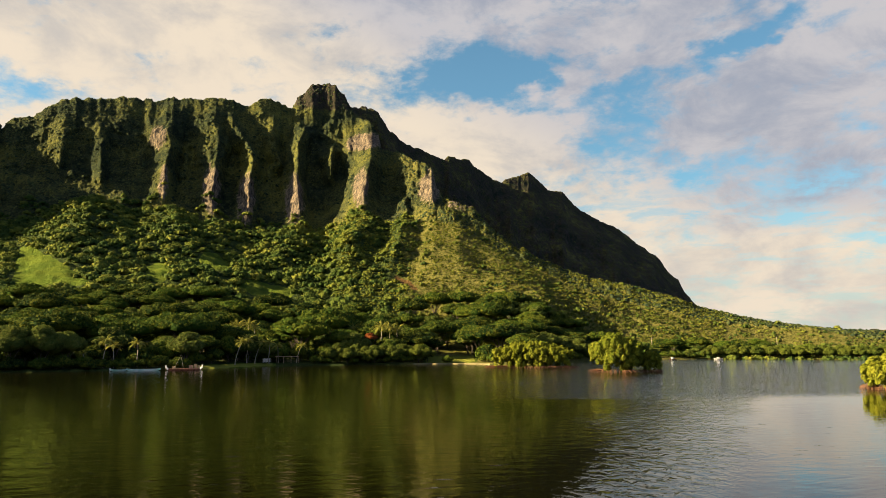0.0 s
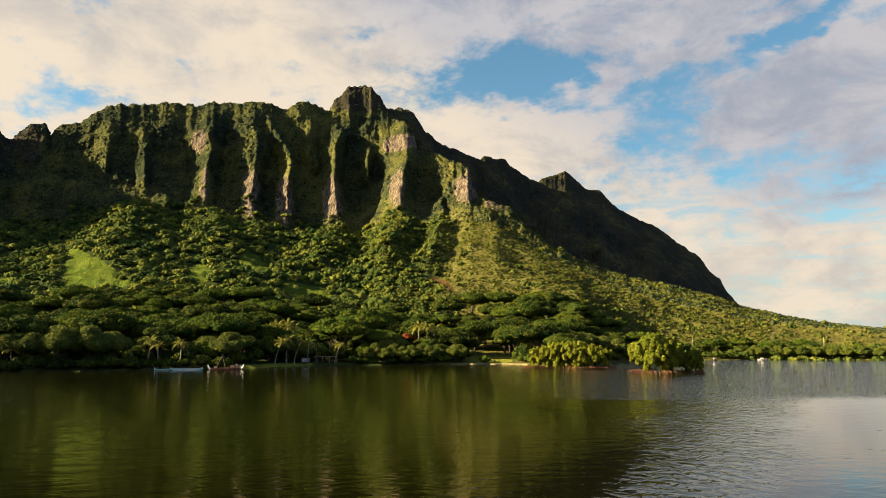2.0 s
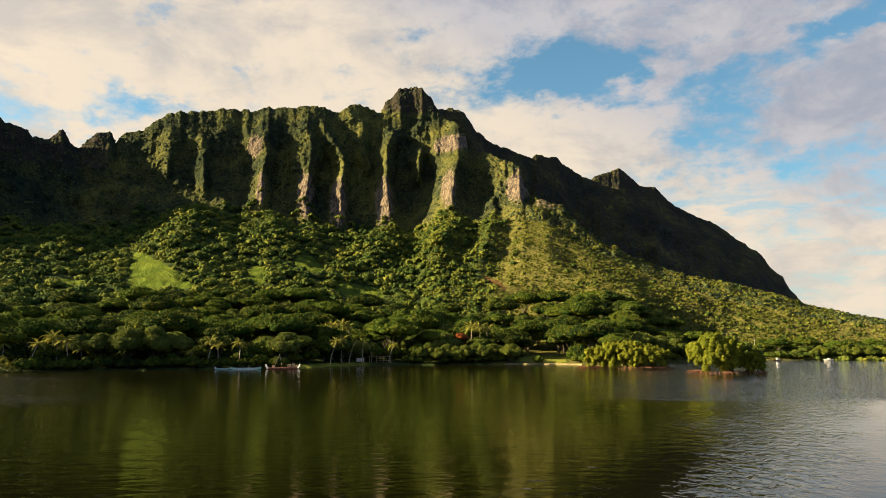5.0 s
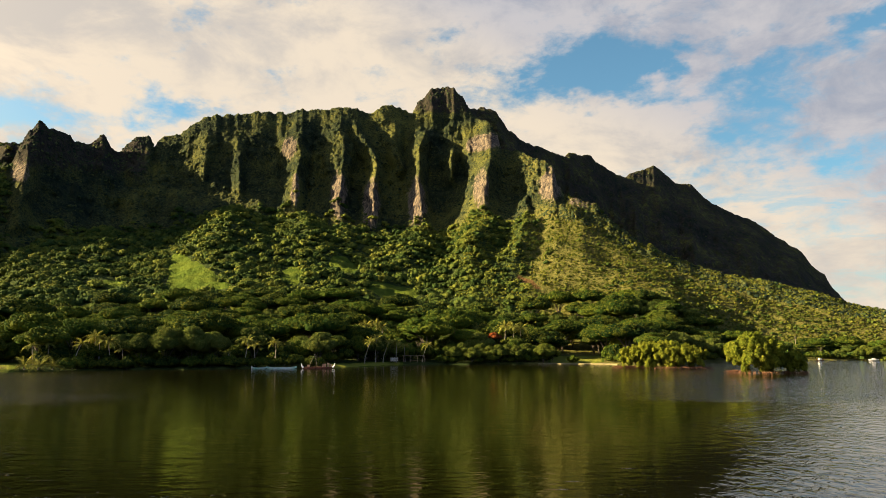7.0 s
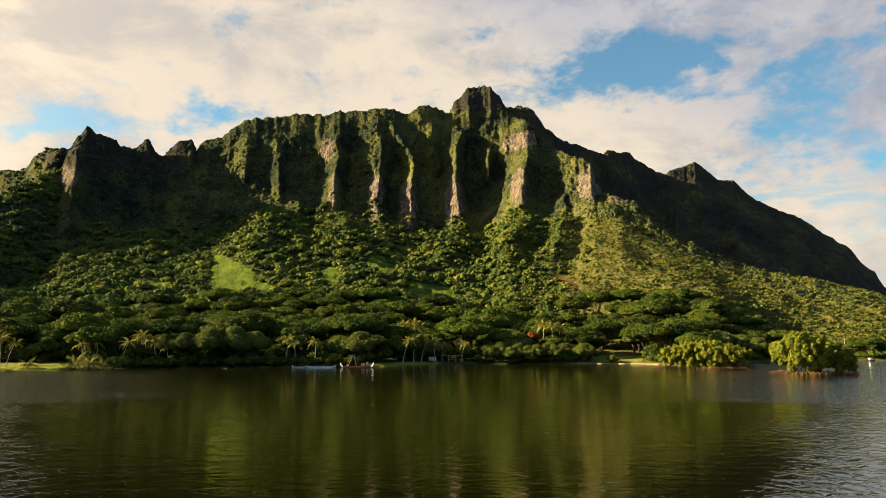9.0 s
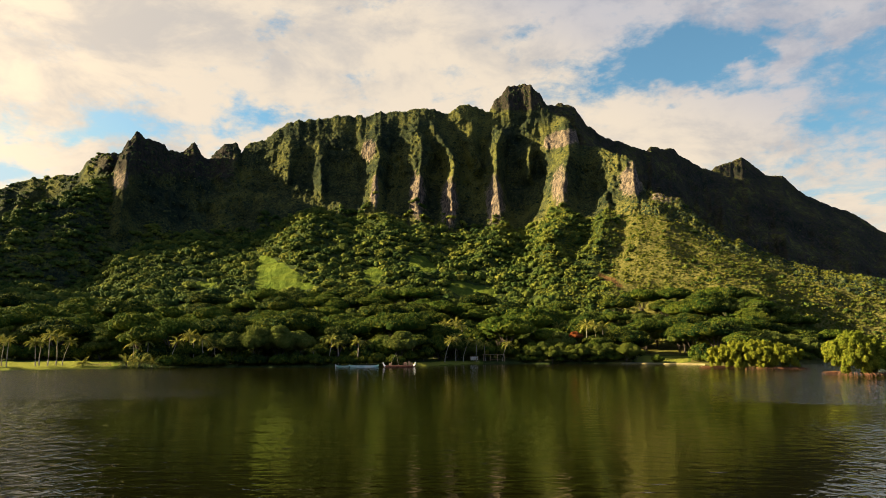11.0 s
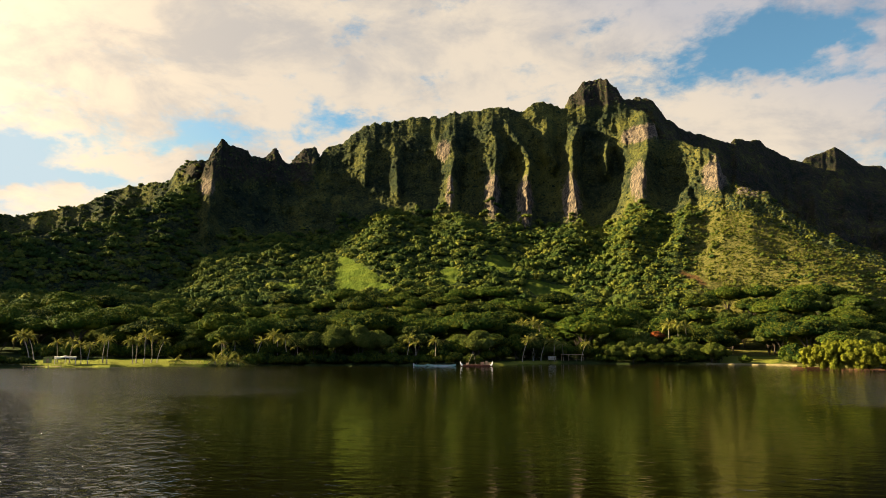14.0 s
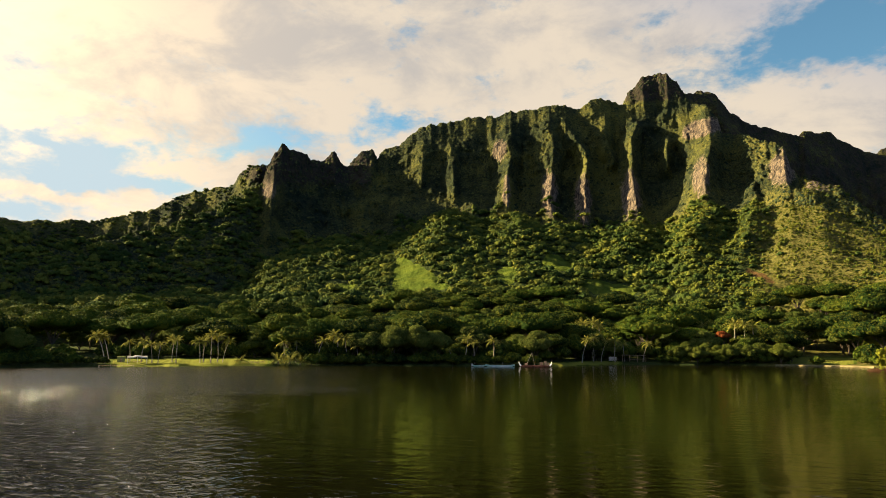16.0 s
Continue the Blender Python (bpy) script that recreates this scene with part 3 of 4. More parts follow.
def ground_grid(bearing):
    """Distance, height and cover of the ground for columns of bearings, row by row."""
    D, Z = relief(bearing)
    dist, high, rock = [], [], []
    for s, rows in enumerate(ROWS):
        for r in range(rows):
            v = np.full_like(bearing, r / rows)
            d, z = D[s] + (D[s + 1] - D[s]) * v, Z[s] + (Z[s + 1] - Z[s]) * v
            bare = np.zeros_like(bearing)
            if s == 4:  # apron, steeper towards the cliff
                z = Z[s] + (Z[s + 1] - Z[s]) * v ** 1.3
                x = bearing * 0.0175 * d
                spur = (ridged(x / 150, d / 420 + 0 * x) - 0.5) * 42 * smooth(v, 0.15, 0.6) * smooth(v, 1.05, 0.8)
                z = z + 0.34 * spur * (1 - 0.7 * smooth(bearing, -8.5, -11)) + spur_height(bearing, d) + 7 * fbm(x / 60, d / 60, 3) * smooth(v, 0, 0.3)
            if s == 5:  # cliff
                cliff = smooth(bearing, 33, 29) * smooth(bearing, -19, -12)
                floor = 0.80 * (1 - (1 - v) ** 2.1) + 0.20 * v ** 6
                edge = 0.95 * v ** 1.3 + 0.05 * v ** 6
                edge_d = D[s] + (D[s + 1] - D[s]) * edge
                seen = np.degrees(np.arctan2(z - EYE, edge_d))
                w = rib_weight(bearing, seen) * cliff
                share = floor + (edge - floor) * np.clip(w, 0, 1.1)
                share = cliff * share + (1 - cliff) * v
                x = bearing * 0.0175 * 1200
                arch = np.sin(np.pi * np.clip(v, 0, 1)) ** 0.7
                d = D[s] + (D[s + 1] - D[s]) * share
                d = d - arch * cliff * ((ridged(x / 30 + 0.3 * v, v * 2.2) - 0.5) * 17 + (ridged(x / 11 + 0.7 * v + 31, v * 6) - 0.5) * 7)
                d = d - arch * (8 * fbm(x / 15, z / 19, 4, 0.62) + 3.2 * fbm(x / 5 + 60, z / 7, 2, 0.6))
                d = d - arch * cliff * 3.5 * np.abs(((z + 14 * fbm(x / 50, z / 50, 2)) / 22) % 1 - 0.5)
                d = d - arch * (1 - cliff) * (ridged(x / 120, v * 1.2) - 0.5) * 34
                bare = cliff * (0.10 + 0.16 * smooth(w, 0.5, 0.1)) * arch * smooth(v, 0.95, 0.7)
                for b0, r0, wb, wr, most in OUTCROPS:
                    bare = np.maximum(bare, most * np.exp(-(((bearing - b0) / wb) ** 2 + ((seen - r0) / wr) ** 2) ** 1.5))
            if s == 7:  # far face of the seaward ridge
                x = bearing * 0.0175 * 1700
                arch = np.sin(np.pi * v)
                d = d - arch * ((ridged(x / 75, v * 1.4 + 7) - 0.4) * 95 + (ridged(x / 26 + v, v * 3 + 19) - 0.5) * 26) - arch * 16 * fbm(x / 18, z / 18, 4, 0.6)
                bare = (0.12 + 0.28 * smooth(bearing, 20, 0)) * arch
            dist.append(d), high.append(z), rock.append(bare)
    dist.append(D[-1]), high.append(Z[-1]), rock.append(0 * bearing)
    return np.array(dist), np.array(high), np.array(rock)


def polar(bearing, d):
    a = np.radians(bearing)
    return -np.sin(a) * d, np.cos(a) * d


def clearing(bearing, d):
    """1 on the open meadows of the apron, 0 in the woods."""
    m = np.zeros(np.broadcast(bearing, d).shape)
    for b0, d0, wb, wd, slant in ((2.2, 760, 2.2, 34, 0.0), (6.3, 850, 1.4, 42, 0.0), (17.3, 640, 3.0, 16, 0.0),
                                  (10.4, 790, 0.9, 55, 0.0), (23.5, 800, 1.0, 20, 0.01)):
        u = (bearing - b0 - slant * (d - d0)) / wb
        m = np.maximum(m, smooth(u ** 2 + ((d - d0) / wd) ** 2 + 0.5 * fbm(bearing * 1.3, d / 30, 3), 1.15, 0.75))
    # the large meadow narrows uphill
    half = 2.5 * np.clip((945 - d) / 225, 0, 1) + 0.1 + 0.35 * fbm(bearing * 1.3, d / 30, 3)
    return np.maximum(m, smooth(np.abs(bearing - 17.6 - 0.0085 * (d - 720)) / np.maximum(half, 0.1), 1.1, 0.8) * (d > 715) * (d < 945))


def lawn(bearing, d):
    """1 on the mown grass by the water."""
    off = d - along(SHORE, bearing)
    m = smooth(np.abs(bearing - 35.3), 6.3, 5.2) * smooth(off, 48, 38) * smooth(off, -6, 0)
    m = np.maximum(m, smooth(np.abs(bearing + 12.6), 2.4, 1.8) * smooth(off, 75, 60) * smooth(off, 3, 6))
    return np.maximum(m, smooth(np.abs(bearing - 4.5), 3.4, 2.6) * smooth(off, 20, 14) * smooth(off, -6, 0))


bearings = np.concatenate([np.linspace(-70, -46, 30)[:-1], np.arange(-46, 50, 0.09), np.linspace(50, 80, 36)])
dist, high, rock = ground_grid(bearings)
gx, gy = polar(bearings[None, :], dist)
# small bushes and ledges roughen everything that stands above the plain
lump = fbm(gx / 16, gy / 16 + high / 16, 3, 0.6)
rough = smooth(high, 8, 40)
high = high + 3.2 * lump * rough
nr, nc = dist.shape
index = np.arange(nr * nc).reshape(nr, nc)
faces = np.stack([index[:-1, 1:], index[:-1, :-1], index[1:, :-1], index[1:, 1:]], -1).reshape(-1, 4)
ground_mesh = sheet("mountain_ground", np.stack([gx, gy, high], -1).reshape(-1, 3), faces, [TERRAIN], True)
soil = 0.85 * np.exp(-((bearings[None, :] + 8.9) / 1.5) ** 2 - ((high - 78 - 9 * (bearings[None, :] + 8.9)) / 7) ** 2) * (dist < 1000)
soil = np.maximum(soil, 0.9 * np.exp(-((bearings[None, :] - 47) / 2.2) ** 2 - ((dist - 620) / 22) ** 2))
cover = np.stack([rock, np.maximum(clearing(bearings[None, :], dist) * (dist < 1000), 2.0 * lawn(bearings[None, :], dist)), soil, smooth(bearings[None, :], -6.5, -11) * (dist < along(FRONT, bearings)[None, :] + 15) * (1 - np.clip(rock * 2, 0, 1))], -1)
woods = ground_mesh.attributes.new("woods", "FLOAT", "POINT")
woods.data.foreach_set("value", (smooth(np.arange(nr), sum(ROWS[:5]) + 12, sum(ROWS[:5]) - 10)[:, None] * np.ones(nc)[None, :]).reshape(-1))
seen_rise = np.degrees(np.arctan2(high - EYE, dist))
# darker colour on the summit, the left pinnacles and the seaward back ridge
dark_ground = np.maximum(smooth(np.abs(bearings[None, :] + 1.9), 3.6, 1.8) * smooth(seen_rise, 18.4, 19.6), 0.75 * smooth(np.abs(bearings[None, :] - 27), 6.5, 4.5) * smooth(seen_rise, 11.5, 13.5))
dark_ground = np.maximum(dark_ground, 0.6 * (bearings[None, :] < -4) * (np.arange(nr)[:, None] > sum(ROWS[:6]) + 6))
dark_ground_layer = ground_mesh.attributes.new("dark_ground", "FLOAT", "POINT")
dark_ground_layer.data.foreach_set("value", (dark_ground * np.ones((nr, nc))).reshape(-1))
layer = ground_mesh.color_attributes.new("cover", "FLOAT_COLOR", "POINT")
layer.data.foreach_set("color", cover.reshape(-1))
mountain = tagged(new("ground", ground_mesh), "green fluted volcanic mountain with bare grey cliffs rising from wooded slopes", "mountain", kind="structure")


outward = np.maximum.accumulate(dist, axis=0)


def ground_height(x, y):
    """Height of the ground at a place, by its bearing and distance."""
    b, d = math.degrees(math.atan2(-x, y)), math.hypot(x, y)
    j = min(max(np.searchsorted(bearings, b), 1), nc - 1)
    return float(np.interp(d, outward[:, j], high[:, j]))


water_mesh = sheet("water", [(-4800, -4800, 0), (4800, -4800, 0), (4800, 4800, 0), (-4800, 4800, 0)], [(0, 1, 2, 3)], [WATER])
water = tagged(new("water", water_mesh), "murky brown-green pond water with calm bands and wind ripples", "water", kind="structure")


# ---- foliage ----
def tufts(centres, normals, size, seed, jitter=0.5):
    """Bent leaf tufts, each two quads, at centres, facing roughly along normals."""
    g = np.random.default_rng(seed)
    count = len(centres)
    nrm = normals + jitter * g.normal(size=(count, 3))
    nrm /= np.linalg.norm(nrm, axis=1)[:, None] + 1e-9
    u = np.cross(nrm, g.normal(size=(count, 3)))
    u /= np.linalg.norm(u, axis=1)[:, None] + 1e-9
    w = np.cross(nrm, u)
    s = (size * g.uniform(0.6, 1.25, count))[:, None]
    u, w = u * s, w * s * 0.75
    verts = np.stack([centres - u - w * 0.6, centres + u * 0.2 - w, centres + u + w * 0.7, centres - u * 0.3 + w], 1)
    verts += nrm[:, None, :] * (s * 0.35)[:, None, :] * np.array([1, -1, 1, -1])[None, :, None]
    return verts.reshape(-1, 3), np.arange(count * 4).reshape(-1, 4)


def lobes_surface(lobes, count, seed, low=-0.25):
    """Random places on the outside of a heap of ellipsoids, with their normals."""
    g = np.random.default_rng(seed)
    lobes = np.asarray(lobes, float)
    area = (lobes[:, 3] * lobes[:, 4]) ** 0.9
    pick = g.choice(len(lobes), count * 2, p=area / area.sum())
    way = g.normal(size=(count * 2, 3))
    way /= np.linalg.norm(way, axis=1)[:, None]
    way[:, 2] = np.where(way[:, 2] < low, -way[:, 2], way[:, 2])
    radius = lobes[pick][:, [3, 3, 4]]
    spots = lobes[pick][:, :3] + way * radius * g.uniform(0.86, 1.08, (count * 2, 1))
    inside = np.zeros(count * 2, bool)
    for x, y, z, r, h in lobes:
        inside |= (((spots - (x, y, z)) / (r, r, h)) ** 2).sum(1) < 0.72
    keep = np.where(~inside)[0][:count]
    nrm = way[keep] / radius[keep]
    nrm /= np.linalg.norm(nrm, axis=1)[:, None]
    return spots[keep], nrm


def lobes_core(lobes, shrink=0.86, seed=0):
    """The shaded inside of a crown: low lumpy balls."""
    bm = bmesh.new()
    g = random.Random(seed)
    for x, y, z, r, h in lobes:
        ball = bmesh.ops.create_icosphere(bm, subdivisions=1, radius=1.0)
        for v in ball["verts"]:
            s = shrink * g.uniform(0.9, 1.15)
            v.co = Vector((x + v.co.x * r * s, y + v.co.y * r * s, z + v.co.z * h * s))
    me = bpy.data.meshes.new("core")
    bm.to_mesh(me)
    bm.free()
    v = np.empty(len(me.vertices) * 3)
    me.vertices.foreach_get("co", v)
    f = np.array([p.vertices[:] for p in me.polygons])
    bpy.data.meshes.remove(me)
    return v.reshape(-1, 3), f


def crown_mesh(name, lobes, count, size, mat, seed, low=-0.25, core=0.84):
    """A crown: tufts over lumpy cores, in one mesh of triangles."""
    spots, nrm = lobes_surface(lobes, int(count * 1.5), seed, low)
    v, q = tufts(spots, nrm, size * 0.62, seed, 0.35)
    tri = np.concatenate([q[:, [0, 1, 2]], q[:, [0, 2, 3]]])
    cv, cf = lobes_core(lobes, core, seed)
    me = sheet(name, np.concatenate([v, cv]), np.concatenate([tri, cf + len(v)]), [mat])
    me.polygons.foreach_set("use_smooth", np.arange(len(me.polygons)) >= len(tri))
    return me


def tube(bm, points, radii, sides=7):
    """A tapered round limb through points."""
    rings = []
    for i, p in enumerate(points):
        p = Vector(p)
        ahead = Vector(points[min(i + 1, len(points) - 1)]) - Vector(points[max(i - 1, 0)])
        q = ahead.to_track_quat("Z", "Y")
        rings.append([bm.verts.new(p + q @ Vector((math.cos(a) * radii[i], math.sin(a) * radii[i], 0))) for a in (2 * math.pi * s / sides for s in range(sides))])
    for a, c in zip(rings, rings[1:]):
        for s in range(sides):
            bm.faces.new((a[s], a[(s + 1) % sides], c[(s + 1) % sides], c[s]))
    bm.faces.new(rings[0][::-1])
    bm.faces.new(rings[-1])


def broad_tree(seed, radius, height, flat, mat, count, size, label, name="spreading_tree"):
    """A tree with a short trunk, spreading limbs and a crown of many heaped lobes."""
    g = random.Random(seed)
    top = new(name)
    lobes = []
    thick = radius * flat
    ring = max(7, int(radius * 0.8))
    lobes.append((0, 0, height - thick * 0.75, radius * 0.55, thick * 0.75))
    for i in range(ring):
        a = 2 * math.pi * i / ring + g.uniform(-0.3, 0.3)
        r = radius * g.uniform(0.45, 0.68)
        s = radius * g.uniform(0.34, 0.46)
        lobes.append((math.cos(a) * r, math.sin(a) * r, height - thick * (0.75 + 0.55 * (r / radius) ** 2) + g.uniform(-0.12, 0.12) * thick, s, s * max(0.5, flat * 1.05)))
    for i in range(ring // 2):
        a = g.uniform(0, 6.28)
        r = radius * g.uniform(0.1, 0.5)
        s = radius * g.uniform(0.24, 0.34)
        lobes.append((math.cos(a) * r, math.sin(a) * r, height - thick * 0.55 + g.uniform(-0.1, 0.25) * thick, s, s * max(0.5, flat)))
    bm = bmesh.new()
    fork = max(1.5, (height - 2 * thick) * 0.55)
    tube(bm, [(0, 0, -0.6), (0.1, 0, fork * 0.5), (0, 0.1, fork)], [0.05 * radius, 0.038 * radius, 0.034 * radius])
    for x, y, z, s, h in lobes[1:ring + 1:2]:
        tube(bm, [(0, 0, fork * 0.95), (x * 0.4, y * 0.4, fork + (z - fork) * 0.55), (x, y, z)], [0.026 * radius, 0.017 * radius, 0.006 * radius], 5)
    part("trunk", bm, BARK, top)
    part("crown", crown_mesh("crown", lobes, count, size, mat, seed), mat, top)
    return tagged(top, label, "tree")


# far woods on the slopes: one heap of lumpy crowns, the larger ones of several lobes
def domes(places, sides, levels, seed, tall=(0.75, 1.1)):
    """Uneven low domes at rows of (x, y, z, radius), each an island of its own."""
    g = np.random.default_rng(seed)
    p = np.asarray(places, float)
    count = len(p)
    h = p[:, 3] * g.uniform(*tall, count)
    turn = g.uniform(0, 6.28, count)
    rings = []
    for i, level in enumerate(levels):
        a = turn[:, None] + (np.arange(sides)[None, :] + 0.5 * (i % 2)) * 2 * math.pi / sides + g.uniform(-0.25, 0.25, (count, sides))
        k = g.uniform(0.74, 1.16, (count, sides))
        r, z = math.cos(level) * p[:, 3:4] * k, math.sin(level) * h[:, None] * g.uniform(0.85, 1.15, (count, sides))
        rings.append(np.stack([p[:, 0:1] + np.cos(a) * r, p[:, 1:2] + np.sin(a) * r, p[:, 2:3] + z], -1))
    top = p[:, :3] + np.stack([g.normal(0, 0.15, count) * p[:, 3], g.normal(0, 0.15, count) * p[:, 3], h * g.uniform(0.9, 1.1, count)], -1)
    verts = np.concatenate([*rings, top[:, None, :]], 1)
    i = np.arange(sides)
    j = (i + 1) % sides
    tris = []
    for n in range(len(levels) - 1):
        a, c = n * sides, (n + 1) * sides
        tris += [np.stack([a + i, a + j, c + i], 1), np.stack([a + j, c + j, c + i], 1)]
    a, apex = (len(levels) - 1) * sides, len(levels) * sides
    tris.append(np.stack([a + i, a + j, np.full(sides, apex)], 1))
    tris = np.concatenate(tris)
    each = len(levels) * sides + 1
    return verts.reshape(-1, 3), (np.arange(count)[:, None, None] * each + tris[None]).reshape(-1, 3)


def far_woods(name, places, mats, label, seed, leaves=22):
    """A wood: flat crowns of several lobes with ragged leaf tufts; each crown has one tone."""
    g = np.random.default_rng(seed)
    lobes, tones = [], []
    for x, y, z, r in places:
        tone = g.random()
        many = 3 if r < 2.4 else 4 if r < 4.5 else 6
        lift = r * g.uniform(0.25, 0.6)
        lobes.append((x, y, z + lift, r * (0.72 if many == 3 else 0.62)))
        tones.append(tone)
        a = g.uniform(0, 6.28)
        for i in range(many - 1):
            a += 6.28 / (many - 1) + g.uniform(-0.4, 0.4)
            o, k = r * g.uniform(0.45, 0.85), r * g.uniform(0.28, 0.52)
            lobes.append((x + math.cos(a) * o, y + math.sin(a) * o, z + lift * g.uniform(0.1, 1.1), k))
            tones.append(min(1.0, max(0.0, tone + g.uniform(-0.12, 0.12))))
    lobes, tones = np.array(lobes), np.array(tones)
    verts, tris = domes(lobes, 5, (-0.5, 0.45), seed, (0.55, 0.9))
    pick = np.repeat(np.arange(len(lobes)), np.maximum(2, (leaves * lobes[:, 3] / 4).astype(int)))
    out = g.normal(size=(len(pick), 3))
    out /= np.linalg.norm(out, axis=1)[:, None]
    out[:, 2] = np.abs(out[:, 2])
    size = lobes[pick, 3]
    v, q = tufts(lobes[pick, :3] + out * np.stack([size, size, 0.72 * size], 1) * g.uniform(0.82, 1.16, (len(pick), 1)), out, 0.48 + 0.13 * size, seed, 0.45)
    faces = np.concatenate([tris, q[:, [0, 1, 2]] + len(verts), q[:, [0, 2, 3]] + len(verts)])
    me = sheet(name, np.concatenate([verts, v]), faces, mats)
    layer = me.attributes.new("tone", "FLOAT", "POINT")
    layer.data.foreach_set("value", np.concatenate([np.repeat(tones, len(verts) // len(lobes)), np.repeat(tones[pick], 4)]))
    return tagged(new(name, me), label, "woods", kind="stuff")


def scatter(count, b0, b1, d0, d1, seed):
    """Random bearings and distances, even over the ground."""
    g = np.random.default_rng(seed)
    b = g.uniform(b0, b1, count)
    d = np.sqrt(g.uniform(d0 * d0, d1 * d1, count))
    return b, d, g


def grow(count, b0, b1, d0, d1, seed, small, large, keep):
    places = []
    b, d, g = scatter(count, b0, b1, d0, d1, seed)
    for bi, di in zip(b, d):
        if not keep(bi, di, g):
            continue
        x, y = polar(bi, di)
        places.append((float(x), float(y), ground_height(float(x), float(y)), (small + (large - small) * g.random() ** 1.6) * (1 - 0.42 * float(smooth(bi, -3, -9)) * float(smooth(di, 600, 680)))))
    return places


def on_apron(bi, di, g):
    foot = float(along(FOOT, bi))
    if bi < -12:
        foot = max(foot, float(along(FRONT, bi)) - 30)
    if bi > 30.5:
        foot = float(along(FRONT, bi)) - 25
    return di < foot + 25 and max(float(clearing(np.array(bi), np.array(di + step))) for step in (0.0, 12.0, 24.0)) < 0.4


def bare_soil(bi, di):
    x, y = (float(c) for c in polar(bi, di))
    return abs(bi + 8.9) < 1.7 and abs(ground_height(x, y) - 78 - 9 * (bi + 8.9)) < 6


def dry(bi):
    return smooth(bi, -9, -17)


slope_places = grow(14000, -46, 49, 590, 1180, 11, 2.5, 9.0, lambda bi, di, g: on_apron(bi, di, g) and g.random() > 0.93 * float(smooth(bi, -7, -12)) * float(smooth(di, 600, 660)) and not bare_soil(bi, di))
slope_places += grow(1800, 30.5, 50, 1000, 1480, 18, 3.0, 5.5, lambda bi, di, g: float(along(FRONT, bi)) - 10 < di < float(along(BACK, bi)) + 5)
slope_places += grow(5200, -46, -15, 555, 900, 21, 1.6, 4.6, lambda bi, di, g: on_apron(bi, di, g) and g.random() < 1.0 - (di - 590) / 260)
far_woods("slope_woods", slope_places, [WOODS], "dense green woods of small round crowns on the mountain slope", 12)
flank_places = grow(19000, -34, -3, 600, 1060, 17, 1.1, 3.4, lambda bi, di, g: on_apron(bi, di, g) and not bare_soil(bi, di))
far_woods("hillside_scrub", flank_places, [FLANK], "low yellow-green bushes on the sunlit flank of the mountain", 19, 8)
scrub_places = grow(9000, -46, -8, 560, 1000, 13, 0.8, 1.9, lambda bi, di, g: di < float(along(FRONT, bi)) + 20 and g.random() < dry(bi) + 0.2)
far_woods("dry_scrub", scrub_places, [SCRUB], "brownish dry scrub on the low spur of the mountain", 14, 12)


def cliff_shrubs(rows, count, seed):
    """Low bushes that cling to the cliffs, fewer on bare rock."""
    g = np.random.default_rng(seed)
    r, c = g.integers(rows[0], rows[1], count), g.integers(29, nc - 37, count)
    keep = g.random(count) > rock[r, c] * 1.5 + 0.2
    r, c = r[keep], c[keep]
    size = 1.0 + 2.4 * g.random(len(r)) ** 2.2
    verts, tris = domes(np.stack([gx[r, c], gy[r, c], high[r, c] - 0.4 * size, size], 1), 5, (-0.2, 0.6), seed, (0.7, 1.2))
    me = sheet("cliff_shrubs", verts, tris, [CLIFF_LEAF])
    layer = me.attributes.new("tone", "FLOAT", "POINT")
    layer.data.foreach_set("value", np.repeat(g.random(len(r)), len(verts) // len(r)))
    ob = new("cliff_shrubs", me)
    return tagged(ob, "dark green shrubs clinging to the mountain cliffs", "shrubs", kind="stuff")


starts = np.cumsum([0] + ROWS)
cliff_shrubs((starts[5], starts[7]), 34000, 15)
cliff_shrubs((starts[7], starts[8]), 9000, 16)

# ---- trees of the coastal plain ----
UMBRELLA = "broad umbrella-shaped tree with a dense dark green crown"
ROUND = "round bushy green tree in the shore woods"
KINDS = [(broad_tree(21, 16, 21, 0.40, LEAF, 1120, 1.1, UMBRELLA), 16), (broad_tree(22, 13, 18, 0.45, LEAF, 950, 1.0, UMBRELLA), 13),
         (broad_tree(23, 19, 24, 0.34, LEAF, 1320, 1.15, "very wide flat-topped tree with a layered green crown"), 19),
         (broad_tree(24, 8, 14, 0.75, LEAF_LIGHT, 850, 0.86, ROUND, "leafy_tree"), 8), (broad_tree(25, 6.5, 11, 0.8, LEAF, 680, 0.8, ROUND, "round_tree"), 6.5)]
KINDS.append((broad_tree(30, 9, 13, 0.55, LEAF_LIGHT, 850, 0.86, "low spreading tree with a pale green crown"), 9))
SHRUB = broad_tree(26, 3.6, 5.2, 0.85, LEAF, 300, 0.7, "dense green shrub on the pond's bank", "shrub")
MASS = broad_tree(27, 9, 17.5, 0.82, LEAF_LIGHT, 2600, 0.65, "tall bushy tree leaning over the pond's edge", "bank_tree")
BUSH = broad_tree(28, 6.2, 11, 0.85, MANGROVE_DARK, 1700, 0.52, "dense grey-green mangrove tree on the bank", "mangrove_tree")
RED = broad_tree(29, 4.6, 16, 0.6, RUST, 700, 0.6, "tree covered in rust-red flowers among green crowns", "flowering_tree")
used = []


def plant(kind, bearing, d, size, group, turn, high_size=1.0):
    x, y = (float(c) for c in polar(bearing, d))
    m = pose(x, y, max(ground_height(x, y), 0.0) - 0.3, 0, 0, turn) @ Matrix.Diagonal((size, size, size * high_size, 1))
    tree = copy_thing(kind, m)
    tree.matrix_basis = m
    return tagged(tree, group=group)


